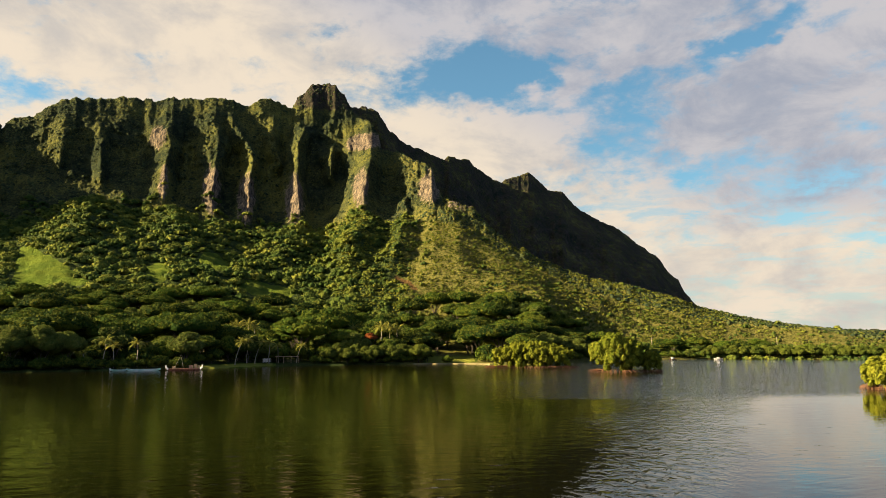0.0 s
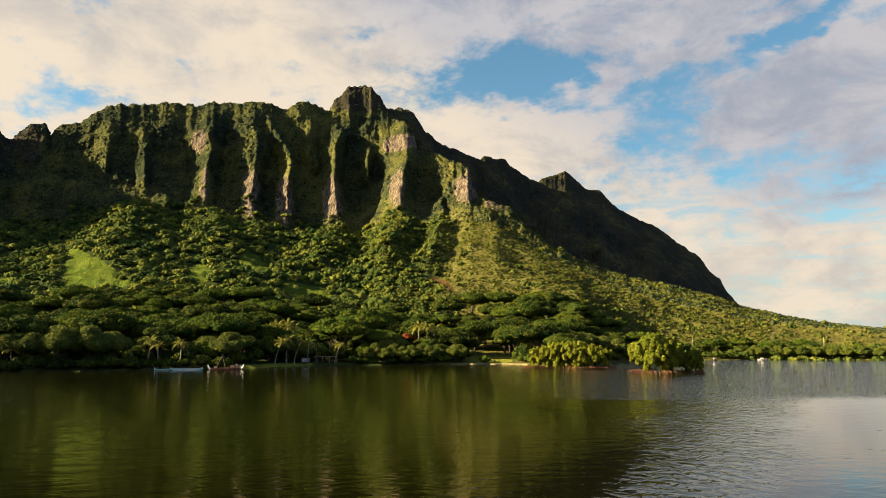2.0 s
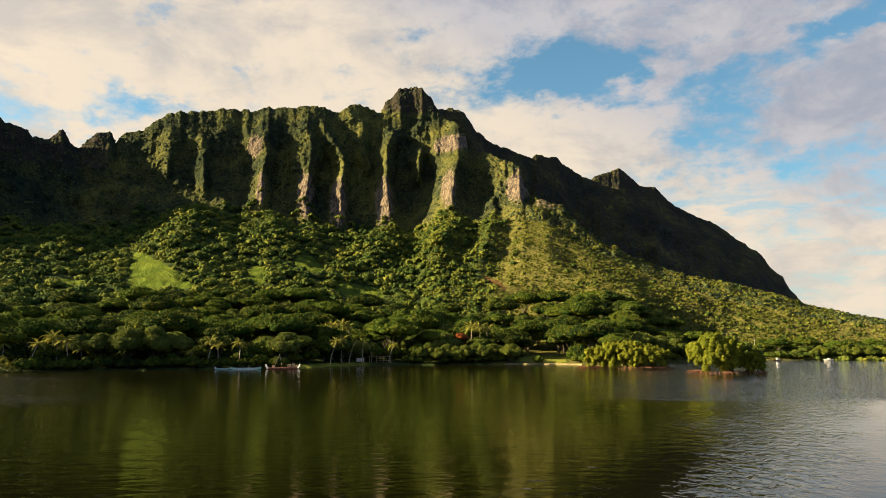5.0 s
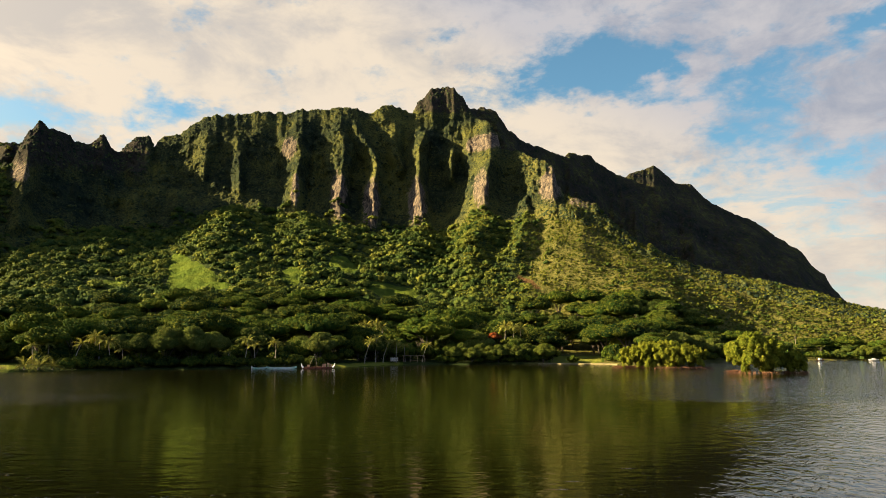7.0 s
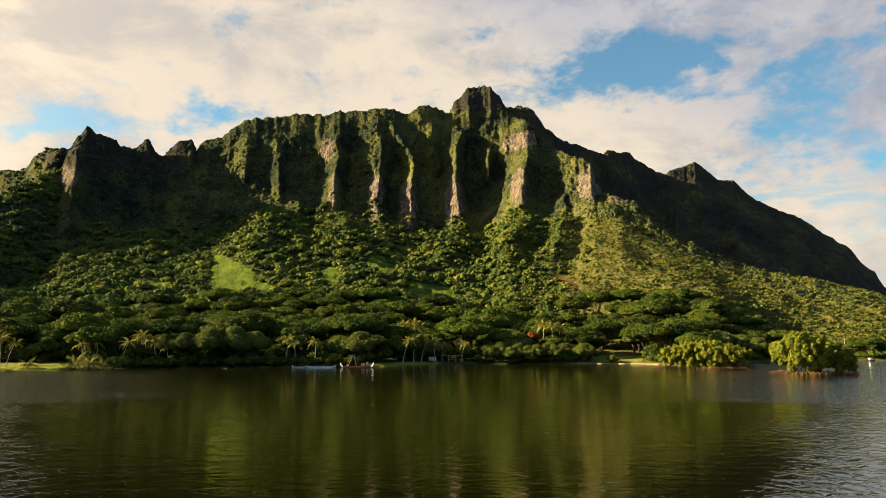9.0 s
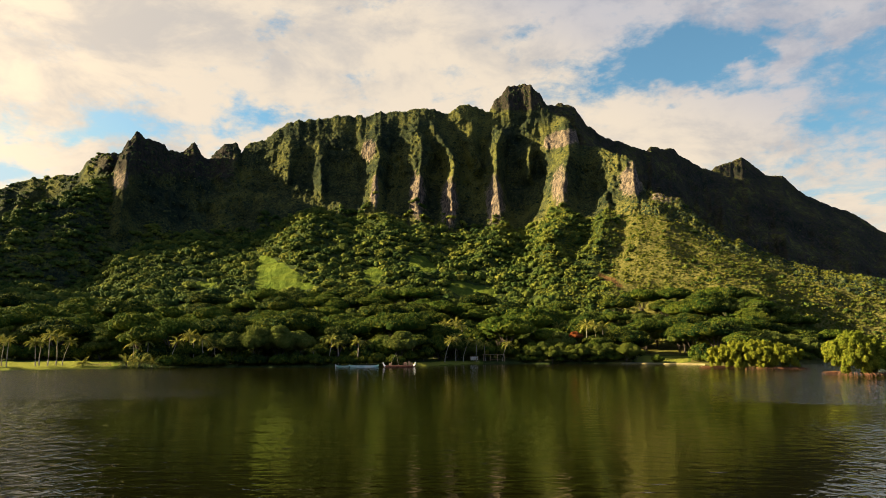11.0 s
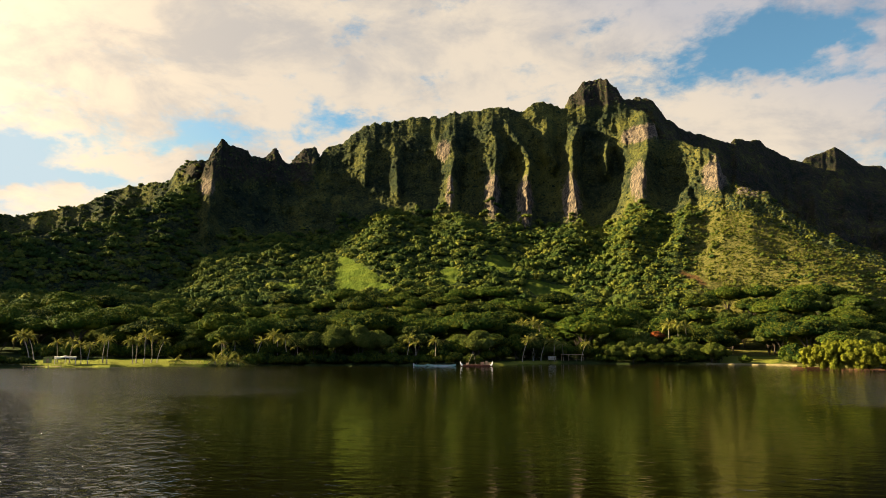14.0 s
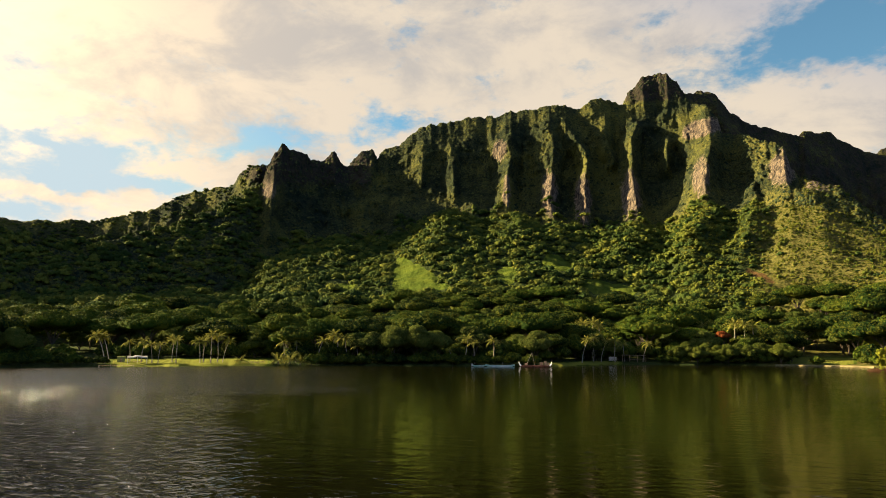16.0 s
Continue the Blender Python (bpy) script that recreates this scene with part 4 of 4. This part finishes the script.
def free(x, y, r, share):
    return all((x - a) ** 2 + (y - c) ** 2 > (share * (r + s)) ** 2 for a, c, s in used)


# the tall bushes that stand right at the water
for bi, off, size in ((21.4, 12, 0.85), (19.6, 10, 1.0), (17.8, 11, 1.05), (16.2, 14, 0.9), (23.0, 24, 0.8), (47.2, 26, 0.9), (49.4, 22, 1.1)):
    d = float(along(SHORE, bi)) + off
    plant(MASS, bi, d, size, "bushy trees at the water", bi * 50, 1.0)
    used.append((*(float(c) for c in polar(bi, d)), 9 * size))
for i in range(12):
    bi = -2.8 - 0.72 * i
    d = float(along(SHORE, bi)) + 7 + 4 * math.sin(i * 2.4)
    plant(BUSH, bi, d, 0.85 + 0.2 * math.sin(i * 1.7) ** 2, "mangrove trees along the bank", i * 77, 0.95)
    used.append((*(float(c) for c in polar(bi, d)), 5.5))
for i in range(44):  # low mangrove hedge on the far bank
    bi = -32.6 - 0.315 * i
    d = float(along(SHORE, bi)) + 4 + 3 * math.sin(i * 2.1)
    plant(BUSH, bi, d, 0.78 + 0.18 * math.sin(i * 1.3) ** 2, "mangrove trees along the far bank", i * 61, 0.9)
    used.append((*(float(c) for c in polar(bi, d)), 5))
plant(RED, -6.1, 425, 1.0, "flowering trees", 10)
plant(RED, 14.3, 520, 0.9, "flowering trees", 70)
used += [(*(float(c) for c in polar(-6.1, 425)), 7), (*(float(c) for c in polar(-6.1, 408)), 7), (*(float(c) for c in polar(14.3, 520)), 6)]
b, d, g = scatter(3200, -46, 51, 335, 640, 31)
order = np.argsort(d)
for bi, di in zip(b[order], d[order]):
    off = di - float(along(SHORE, bi))
    if off < 16 or clearing(np.array(bi), np.array(di)) > 0.3 or lawn(np.array(bi), np.array(di)) > 0.1:
        continue
    if 40.5 < bi < 46 and off < 45:
        continue
    choice = int(g.choice(5, p=[0.30, 0.26, 0.2, 0.12, 0.12])) if off > 32 else int(g.choice([1, 3, 4]))
    if bi < -20 and g.random() < 0.3:
        choice = 5
    if di > float(along(FOOT, bi)) - 60:
        choice = 4
    kind, r = KINDS[choice]
    if lawn(np.array(bi), np.array(di - 0.8 * r)) > 0.5 and r > 10:
        continue
    x, y = (float(c) for c in polar(bi, di))
    low = smooth(bi, -20, -28)  # lower woods towards the sea
    size = g.uniform(0.72, 1.22) * (1 - 0.55 * low)
    shade = [(x + 0.98 * t, y - 0.1 * t) for t in (8, 16, 24, 32, 40, 48, 56, 64, 72)]
    if 27 < bi < 50 and any(lawn(np.array(math.degrees(math.atan2(-p, q))), np.array(math.hypot(p, q))) > 0.5 for p, q in shade):
        continue  # the lawn lies open to the sun
    if not free(x, y, r * size, 0.6):
        continue
    used.append((x, y, r * size))
    plant(kind, bi, di, size, "trees of the shore plain", g.uniform(0, 360), g.uniform(0.9, 1.12))
for i in range(200):
    bi = -45 + 95 * i / 200 + g.uniform(-0.15, 0.15)
    di = float(along(SHORE, bi)) + g.uniform(3, 11)
    if lawn(np.array(bi), np.array(di)) > 0.05 or -1.4 < bi < 3.4 or 26.4 < bi < 29.6:
        continue
    plant(SHRUB, bi, di, g.uniform(0.7, 1.15), "shrubs along the bank", g.uniform(0, 360), g.uniform(0.8, 1.1))
for i in range(40):  # dark thicket behind the lawn
    bi = 29 + 13 * i / 40
    plant(SHRUB, bi, float(along(SHORE, bi)) + 50 + g.uniform(0, 14), g.uniform(0.9, 1.4), "shrubs along the bank", g.uniform(0, 360), 1.1)


for i in range(150):  # undergrowth that closes the woods behind the bank
    bi = -24 + 73 * i / 150 + g.uniform(-0.2, 0.2)
    di = float(along(SHORE, bi)) + g.uniform(18, 48)
    if lawn(np.array(bi), np.array(di)) > 0.05 or 28 < bi < 44:
        continue
    plant(SHRUB, bi, di, g.uniform(1.1, 1.7), "undergrowth behind the bank", g.uniform(0, 360), g.uniform(0.9, 1.2))


# ---- mangroves that stand in the water ----
def mangrove(seed, radius, height, count, label, length=1.0):
    """A clump of mangrove: many thin brown stilt roots under a bright yellow-green crown."""
    g = random.Random(seed)
    top = new("mangrove_bush")
    lobes = []
    for i in range(int(130 * length)):
        a, r = g.uniform(0, 6.28), math.sqrt(g.random()) * radius * 0.8
        s = radius * g.uniform(0.07, 0.14)
        x, y = math.cos(a) * r * length, math.sin(a) * r
        peak = (height - s) * (1 - 0.55 * (r / radius) ** 2)
        lobes.append((x, y, max(s * 0.6 + 0.25, peak * g.random() ** 0.5), s, s * 1.7))
    bm = bmesh.new()
    for i in range(int(240 * length)):
        a, r = g.uniform(0, 6.28), radius * g.uniform(0.55, 0.94)
        x, y = math.cos(a) * r * length, math.sin(a) * r
        tube(bm, [(x * 1.04, y * 1.04, -0.8), (x, y, g.uniform(0.3, 0.7)), (x * 0.85, y * 0.85, g.uniform(0.6, 1.2))], [0.07, 0.055, 0.03], 3)
    part("root_tangle", bm, ROOTS, top, "brown tangled stilt roots")
    part("crown", crown_mesh("crown", lobes, int(count * 1.9), 0.60, MANGROVE, seed, -0.6, 0.78), MANGROVE, top)
    return tagged(top, label, "bush", "mangroves in the pond")


def set_at(ob, bearing, d, turn, z=0.0, size=1.0):
    x, y = (float(c) for c in polar(bearing, d))
    ob.matrix_basis = pose(x, y, z, 0, 0, turn) @ Matrix.Diagonal((size, size, size, 1))
    return ob


set_at(mangrove(41, 11.5, 15.0, 4200, "bright yellow-green mangrove islet on brown stilt roots"), -25.8, 284, 15)
set_at(mangrove(42, 4.6, 8.5, 900, "small mangrove bush beside a larger islet in the pond"), -28.5, 287, 40)
set_at(mangrove(43, 6.8, 8.2, 1500, "mangrove bush with bare brown roots in open water"), -44.4, 197, 70)
set_at(mangrove(44, 8.4, 12.2, 5200, "long hedge of bright yellow-green mangroves at the water", 2.8), -19.2, 330, -22)


# ---- palms ----
def frond_mesh(length, droop, seed):
    """An arching palm leaf: a rib with two rows of hanging leaflets."""
    g = random.Random(seed)
    bm = bmesh.new()
    steps = 9
    rib = []
    for i in range(steps + 1):
        t = i / steps
        rib.append(Vector((length * (t - 0.12 * t * t), 0, length * (0.42 * t - droop * t * t))))
    for i in range(steps):
        a, c = rib[i], rib[i + 1]
        wide = length * 0.21 * math.sin(math.pi * (0.12 + 0.83 * (i + 0.5) / steps))
        for sgn in (-1, 1):
            for h in range(2):
                p, q = a.lerp(c, h * 0.5), a.lerp(c, h * 0.5 + 0.46)
                tip = (p + q) / 2 + Vector((wide * 0.55, sgn * wide, -wide * g.uniform(0.45, 0.8)))
                va, vq, vt = bm.verts.new(p), bm.verts.new(q), bm.verts.new(tip)
                bm.faces.new((va, vq, vt) if sgn > 0 else (vq, va, vt))
        v = [bm.verts.new(a + Vector((0, 0.05, 0))), bm.verts.new(a - Vector((0, 0.05, 0))), bm.verts.new(c - Vector((0, 0.04, 0))), bm.verts.new(c + Vector((0, 0.04, 0)))]
        bm.faces.new(v)
    me = bpy.data.meshes.new("frond")
    bm.to_mesh(me)
    bm.free()
    me.materials.append(PALM)
    return me


FRONDS = [frond_mesh(4.4, 0.62, 1), frond_mesh(4.6, 0.85, 2), frond_mesh(4.0, 0.40, 3)]


def palm(seed, height, lean, label, fronds=18):
    """A coconut palm: a thin bowed trunk and a head of separate fronds."""
    g = random.Random(seed)
    top = new("palm_tree")
    bm = bmesh.new()
    points = [(lean * (i / 6) ** 1.6, 0.3 * math.sin(i), height * i / 6 - (0.5 if i == 0 else 0)) for i in range(7)]
    points[0] = (0, 0, -0.5)
    tube(bm, points, [0.34, 0.24, 0.21, 0.2, 0.19, 0.18, 0.17], 8)
    if height > 3:
        part("trunk", bm, PALM_BARK, top, "pale ringed trunk")
    else:
        part("trunk", bm, PALM_BARK, top)
    head = Vector(points[-1])
    for i in range(fronds):
        ob = new("frond", FRONDS[2 if i < 4 else i % 2])
        ob.parent = top
        tilt = g.uniform(-50, -25) if i < 4 else g.uniform(-18, 22)
        size = g.uniform(1.0, 1.25)
        ob.matrix_basis = Matrix.Translation(head) @ pose(0, 0, 0, 0, tilt, 137.5 * i + g.uniform(-12, 12)) @ Matrix.Diagonal((size, size, size, 1))
    return tagged(top, label, "palm", "palms by the pond")


PALMS = [palm(51, 11.5, 1.0, "slender coconut palm on the grass by the pond"), palm(52, 10, -0.7, "slender coconut palm on the grass by the pond"),
         palm(53, 13, 0.4, "tall coconut palm with a golden-green crown"), palm(54, 12, 3.4, "leaning coconut palm on the pond's bank"),
         palm(55, 1.2, 0.1, "low young palm on the bank", 13), palm(56, 16, 0.8, "very tall coconut palm above dark trees")]
for bi, off, kind, size, turn in ((41.4, 14, 3, 1.05, 215), (41.1, 15, 3, 1.0, 200), (39.7, 22, 1, 0.9, 40), (38.9, 18, 0, 0.85, 100), (38.2, 14, 1, 0.85, 10), (37.75, 10, 0, 0.75, 80),
                                  (36.75, 16, 0, 0.95, 140), (36.5, 10, 2, 0.82, 33), (34.75, 12, 0, 0.9, 200), (34.5, 15, 1, 1.0, 90), (34.0, 10, 2, 1.02, 10), (33.5, 16, 0, 1.05, 330),
                                  (33.1, 14, 3, 0.85, 20), (31.8, 8, 4, 1.1, 50), (28.9, 3, 4, 1.5, 10), (28.0, 2.5, 4, 1.45, 80), (27.1, 3, 4, 1.3, 150), (28.4, 13, 1, 0.95, 30),
                                  (27.5, 15, 0, 0.9, 120), (25.9, 8, 3, 0.9, 10), (24.6, 16, 2, 1.05, 60), (24.2, 14, 2, 0.95, 190), (23.5, 13, 0, 1.0, 250), (22.6, 12, 1, 0.8, 20),
                                  (13.8, 9, 0, 1.02, 80), (13.1, 7, 1, 1.0, 30), (11.5, 10, 0, 0.95, 140), (14.9, 6, 3, 0.55, 170), (12.4, 4, 4, 0.8, 20), (4.5, 9, 3, 0.95, 0), (3.6, 16, 2, 0.95, 60),
                                  (3.0, 12, 3, 0.9, 15), (1.9, 8, 0, 0.95, 120), (1.2, 13, 1, 0.9, 10), (-0.2, 9, 3, 0.8, 5), (4.3, 42, 5, 1.2, 200), (3.7, 48, 5, 1.25, 20), (3.1, 44, 5, 1.15, 110),
                                  (5.0, 50, 5, 1.1, 300), (-6.9, 44, 2, 1.5, 30), (-7.6, 40, 2, 1.45, 90), (-8.3, 46, 2, 1.4, 200), (-8.9, 58, 0, 1.3, 10), (-4.6, 70, 2, 1.4, 30)):
    x, y = (float(c) for c in polar(bi, float(along(SHORE, bi)) + off))
    m = pose(x, y, ground_height(x, y) - 0.1, 0, 0, turn) @ Matrix.Diagonal((size, size, size, 1))
    copy_thing(PALMS[kind], m).matrix_basis = m
for ob in (*[o for o, r in KINDS], SHRUB, MASS, BUSH, RED, *PALMS):
    for o in (*ob.children_recursive, ob):
        bpy.data.objects.remove(o)


# ---- boats, shelters and small things on the bank ----
def box(bm, x0, x1, y0, y1, z0, z1, soft=0.03):
    made = bmesh.ops.create_cube(bm, size=1.0, matrix=Matrix.Translation(((x0 + x1) / 2, (y0 + y1) / 2, (z0 + z1) / 2)) @ Matrix.Diagonal((x1 - x0, y1 - y0, z1 - z0, 1)))
    if soft:
        edges = list({e for v in made["verts"] for e in v.link_edges})
        bmesh.ops.bevel(bm, geom=edges, offset=soft, segments=1, affect="EDGES")


def boxed(name, parent, mat, *sizes, label=""):
    bm = bmesh.new()
    for size in sizes:
        box(bm, *size)
    return part(name, bm, mat, parent, label)


def hull(length, beam, depth, sheer):
    """An open boat's shell with pointed ends, thickness and a rising sheer."""
    bm = bmesh.new()
    rings = []
    for i in range(15):
        t = 2 * i / 14 - 1
        w = beam / 2 * max(0.03, (1 - abs(t) ** 2.6))
        low, topz = -0.15 + 0.5 * depth * abs(t) ** 4, depth * 0.6 + sheer * abs(t) ** 3
        x = t * length / 2
        ring = [(-w, topz), (-w * 0.82, (low + topz) / 2), (-w * 0.35, low), (w * 0.35, low), (w * 0.82, (low + topz) / 2), (w, topz),
                (w * 0.88, topz), (w * 0.6, low + 0.18), (-w * 0.6, low + 0.18), (-w * 0.88, topz)]
        rings.append([bm.verts.new((x, p, q)) for p, q in ring])
    for a, c in zip(rings, rings[1:]):
        for j in range(10):
            bm.faces.new((a[j], c[j], c[(j + 1) % 10], a[(j + 1) % 10]))
    bm.faces.new(rings[0])
    bm.faces.new(rings[-1][::-1])
    return bm


def motor_boat():
    top = new("motor_boat")
    part("hull", hull(6.5, 2.0, 0.9, 0.35), TEAL, top, "faded teal hull")
    boxed("seat", top, WHITE, (-0.8, -0.4, -0.75, 0.75, 0.25, 0.45))
    boxed("seat", top, WHITE, (0.9, 1.3, -0.7, 0.7, 0.25, 0.45))
    engine = boxed("outboard_engine", top, WHITE, (-3.5, -3.05, -0.25, 0.25, 0.35, 1.25), (-3.4, -3.2, -0.1, 0.1, -0.4, 0.35), label="white outboard engine")
    return tagged(top, "small faded teal motor boat moored at the bank", "boat")


def long_canoe():
    top = new("canoe")
    part("hull", hull(13.5, 1.9, 1.25, 0.5), TEAL, top, "teal hull with a white band")
    boxed("deck", top, WHITE, (-5.2, 5.2, -0.7, 0.7, 0.66, 0.82), label="white deck boards")
    for x in (-2.2, 2.4):
        bm = bmesh.new()
        tube(bm, [(x, 0, 0.6), (x, -1.4, 0.75), (x, -2.6, 0.25)], [0.06, 0.055, 0.05], 6)
        part("outrigger_boom", bm, WHITE, top)
    bm = bmesh.new()
    tube(bm, [(-3.6, -2.6, 0.25), (-2.5, -2.6, 0.08), (2.6, -2.6, 0.08), (3.8, -2.6, 0.3)], [0.06, 0.15, 0.15, 0.06], 7)
    part("outrigger_float", bm, WHITE, top, "white float")
    bm = bmesh.new()
    tube(bm, [(1.2, 0, 0.4), (1.2, 0, 2.0)], [0.06, 0.05], 6)
    part("post", bm, PALM_BARK, top)
    return tagged(top, "long teal and white outrigger canoe afloat by the bank", "boat")


def barge():
    top = new("barge")
    for y in (-1.4, 1.4):
        part("hull", hull(15, 1.1, 0.9, 0.3), RED_WOOD, top, "dark red hull")
        top.children[-1].location.y = y
    for i in range(11):
        boxed("plank", top, RED_WOOD, (-6.0 + i * 1.1, -5.0 + i * 1.1, -1.9, 1.9, 0.62, 0.74))
    for x, way_out in ((-7.0, -1), (7.0, 1)):
        for y in (-1.4, 1.4):
            bm = bmesh.new()
            tube(bm, [(x - way_out * 0.5, y, 0.4), (x + way_out * 0.3, y, 1.3), (x + way_out * 0.5, y, 2.3)], [0.36, 0.28, 0.16], 8)
            part("end_piece", bm, WHITE, top, "white upswept end piece")
    bm = bmesh.new()
    for x, y in ((-1.3, -0.9), (-1.3, 0.9), (0.6, 0)):
        tube(bm, [(x * 2 - 1.5, y * 1.4, 0.7), (-1.6, 0, 6.5)], [0.07, 0.05], 6)
    part("mast_poles", bm, PALM_BARK, top, "wooden tripod mast")
    for x, w, h in ((2.8, 1.7, 1.3), (4.6, 1.1, 1.7), (5.9, 0.9, 1.2), (-4.2, 1.2, 0.9)):
        boxed("crate", top, CRATE, (x - w / 2, x + w / 2, -0.6, 0.6, 0.74, 0.74 + h))
    return tagged(top, "double-hulled wooden barge with white upswept ends and crates", "boat")


def pavilion():
    top = new("pavilion")
    bm = bmesh.new()
    rows = []
    for i in range(13):
        a = math.pi * i / 12
        rows.append([bm.verts.new((x, -math.cos(a) * 2.6, 2.5 + 0.9 * math.sin(a) + 0.25 * math.cos(x * 1.05))) for x in (-4.2, -2.1, 0, 2.1, 4.2)])
    for a, c in zip(rows, rows[1:]):
        for j in range(4):
            bm.faces.new((a[j], a[j + 1], c[j + 1], c[j]))
    bmesh.ops.solidify(bm, geom=bm.faces[:], thickness=0.06)
    part("roof", bm, WHITE, top, "pale curved canopy roof")
    for x in (-4.0, 0, 4.0):
        for y in (-2.5, 2.5):
            boxed("post", top, WHITE, (x - 0.08, x + 0.08, y - 0.08, y + 0.08, -0.3, 2.6))
    boxed("table", top, CRATE, (-1.6, 1.6, -0.5, 0.5, 0.68, 0.76), (-1.4, -1.3, -0.4, 0.4, 0, 0.7), (1.3, 1.4, -0.4, 0.4, 0, 0.7))
    return tagged(top, "open white pavilion with a curved canopy on the lawn", "pavilion")


def shed():
    top = new("shed")
    boxed("wall", top, SHED_GREEN, (-1.6, 1.6, -1.3, 1.3, -0.2, 2.4), label="yellow-green boards")
    boxed("roof", top, SHED_GREEN, (-1.85, 1.85, -1.6, 1.6, 2.4, 2.55))
    boxed("door", top, CRATE, (-0.45, 0.45, -1.36, -1.3, 0.0, 2.0))
    return tagged(top, "small yellow-green shed beside the pavilion", "shed")


def dock():
    top = new("dock")
    for i in range(20):
        boxed("plank", top, CRATE, (-7.0 + i * 0.7, -6.36 + i * 0.7, -1.1, 1.1, 0.62, 0.70))
    for x in (-6.6, -2.2, 2.2, 6.6):
        for y in (-1.0, 1.0):
            bm = bmesh.new()
            tube(bm, [(x, y, -1.8), (x, y, 1.0)], [0.12, 0.11], 7)
            part("pile", bm, PALM_BARK, top)
    return tagged(top, "low wooden dock on piles at the grass bank", "dock")


def shelter():
    top = new("shelter")
    boxed("roof", top, CRATE, (-6.2, 6.2, -2.4, 2.4, 3.3, 3.5), label="weathered flat roof")
    for x in (-5.8, -2.0, 2.0, 5.8):
        for y in (-2.1, 2.1):
            boxed("post", top, CRATE, (x - 0.1, x + 0.1, y - 0.1, y + 0.1, -0.4, 3.3))
    boxed("rail", top, CRATE, (-1.9, 5.8, -2.16, -2.06, 0.95, 1.1))
    return tagged(top, "rough wooden shelter on posts under the trees", "shelter")


def hung_cloth():
    top = new("white_cloth")
    bm = bmesh.new()
    rows = [[bm.verts.new((x * 0.22 - 2.0, 0.16 * math.sin(x * 1.3) * (1 + z * 0.3), 2.9 - z * 0.5 - 0.1 * math.sin(x))) for x in range(19)] for z in range(5)]
    for a, c in zip(rows, rows[1:]):
        for j in range(18):
            bm.faces.new((a[j], a[j + 1], c[j + 1], c[j]))
    bmesh.ops.solidify(bm, geom=bm.faces[:], thickness=0.03)
    part("cloth", bm, WHITE, top)
    bm = bmesh.new()
    tube(bm, [(-2.3, 0, -0.3), (-2.3, 0, 3.0)], [0.06, 0.05], 6)
    tube(bm, [(2.3, 0, -0.3), (2.3, 0, 3.0)], [0.06, 0.05], 6)
    tube(bm, [(-2.3, 0, 2.9), (2.3, 0, 2.9)], [0.03, 0.03], 5)
    part("line", bm, CRATE, top)
    return tagged(top, "white cloths hung on a line beside the shelter", "cloth")


def fence():
    top = new("fence")
    for i in range(8):
        boxed("post", top, CRATE, (-5.2 + i * 1.45, -5.05 + i * 1.45, -0.07, 0.07, -0.3, 1.15))
    for z in (0.35, 0.7, 1.0):
        boxed("rail", top, CRATE, (-5.2, 5.1, -0.1, -0.05, z, z + 0.12))
    return tagged(top, "low weathered wooden fence at the end of the lawn", "fence")


def utility_pole(height):
    top = new("utility_pole")
    bm = bmesh.new()
    tube(bm, [(0, 0, -0.5), (0, 0, height)], [0.28, 0.2], 9)
    part("pole", bm, PALM_BARK, top)
    boxed("crossarm", top, CRATE, (-1.2, 1.2, -0.08, 0.08, height - 1.1, height - 0.9))
    return tagged(top, "pale wooden utility pole standing among the trees", "pole")


def moored_boat(mat, label):
    top = new("motor_boat")
    part("hull", hull(8, 2.4, 1.1, 0.4), mat, top)
    boxed("cabin", top, WHITE, (-1.2, 1.0, -0.8, 0.8, 0.5, 1.9))
    return tagged(top, label, "boat")


set_at(motor_boat(), 12.75, 327, 8, 0.05)
set_at(long_canoe(), 11.05, 326, 10, -0.12)
set_at(barge(), 8.2, 326, 8, 0.0)
stand = lambda ob, bi, off, turn: set_at(ob, bi, float(along(SHORE, bi)) + off, turn, ground_height(*(float(c) for c in polar(bi, float(along(SHORE, bi)) + off))))
stand(pavilion(), 39.2, 12, 40)
stand(shed(), 40.3, 20, 40)
set_at(dock(), 40.6, 330, 38, 0.0)
stand(shelter(), 0.5, 12, 0)
stand(hung_cloth(), 2.1, 9, 5)
stand(fence(), 30.8, 8, 30)
stand(utility_pole(12), 29.8, 130, 20)
stand(utility_pole(13), -28.6, 70, 20)
stand(utility_pole(13), -37.5, 60, 60)
set_at(moored_boat(RED_WOOD, "red and white boat moored at the far bank"), -30.1, 528, 10, 0.0, 0.8)
set_at(moored_boat(WHITE, "white boat moored at the far bank"), -33.4, 545, -15, 0.0, 0.8)

# pale sandy rim of the lawn
bm = bmesh.new()
rim = []
for i in range(25):
    bi = -9.6 - 6.2 * i / 24
    s0 = float(along(SHORE, bi)) + 7 * float(fbm(np.array(bi * 1.3), np.array(3.0), 3))
    rim.append([bm.verts.new((*(float(c) for c in polar(bi, s0 + o)), z)) for o, z in ((-2.6, -0.4), (-1.8, 0.35 + 0.08 * math.sin(i * 2.1)), (1.0, 0.62), (3.5, 0.5))])
for a, c in zip(rim, rim[1:]):
    for j in range(3):
        bm.faces.new((a[j], c[j], c[j + 1], a[j + 1]))
me = bpy.data.meshes.new("bank")
bm.to_mesh(me)
bm.free()
me.materials.append(SAND)
tagged(new("bank", me), "pale sandy bank in front of a lawn", "bank", kind="structure")
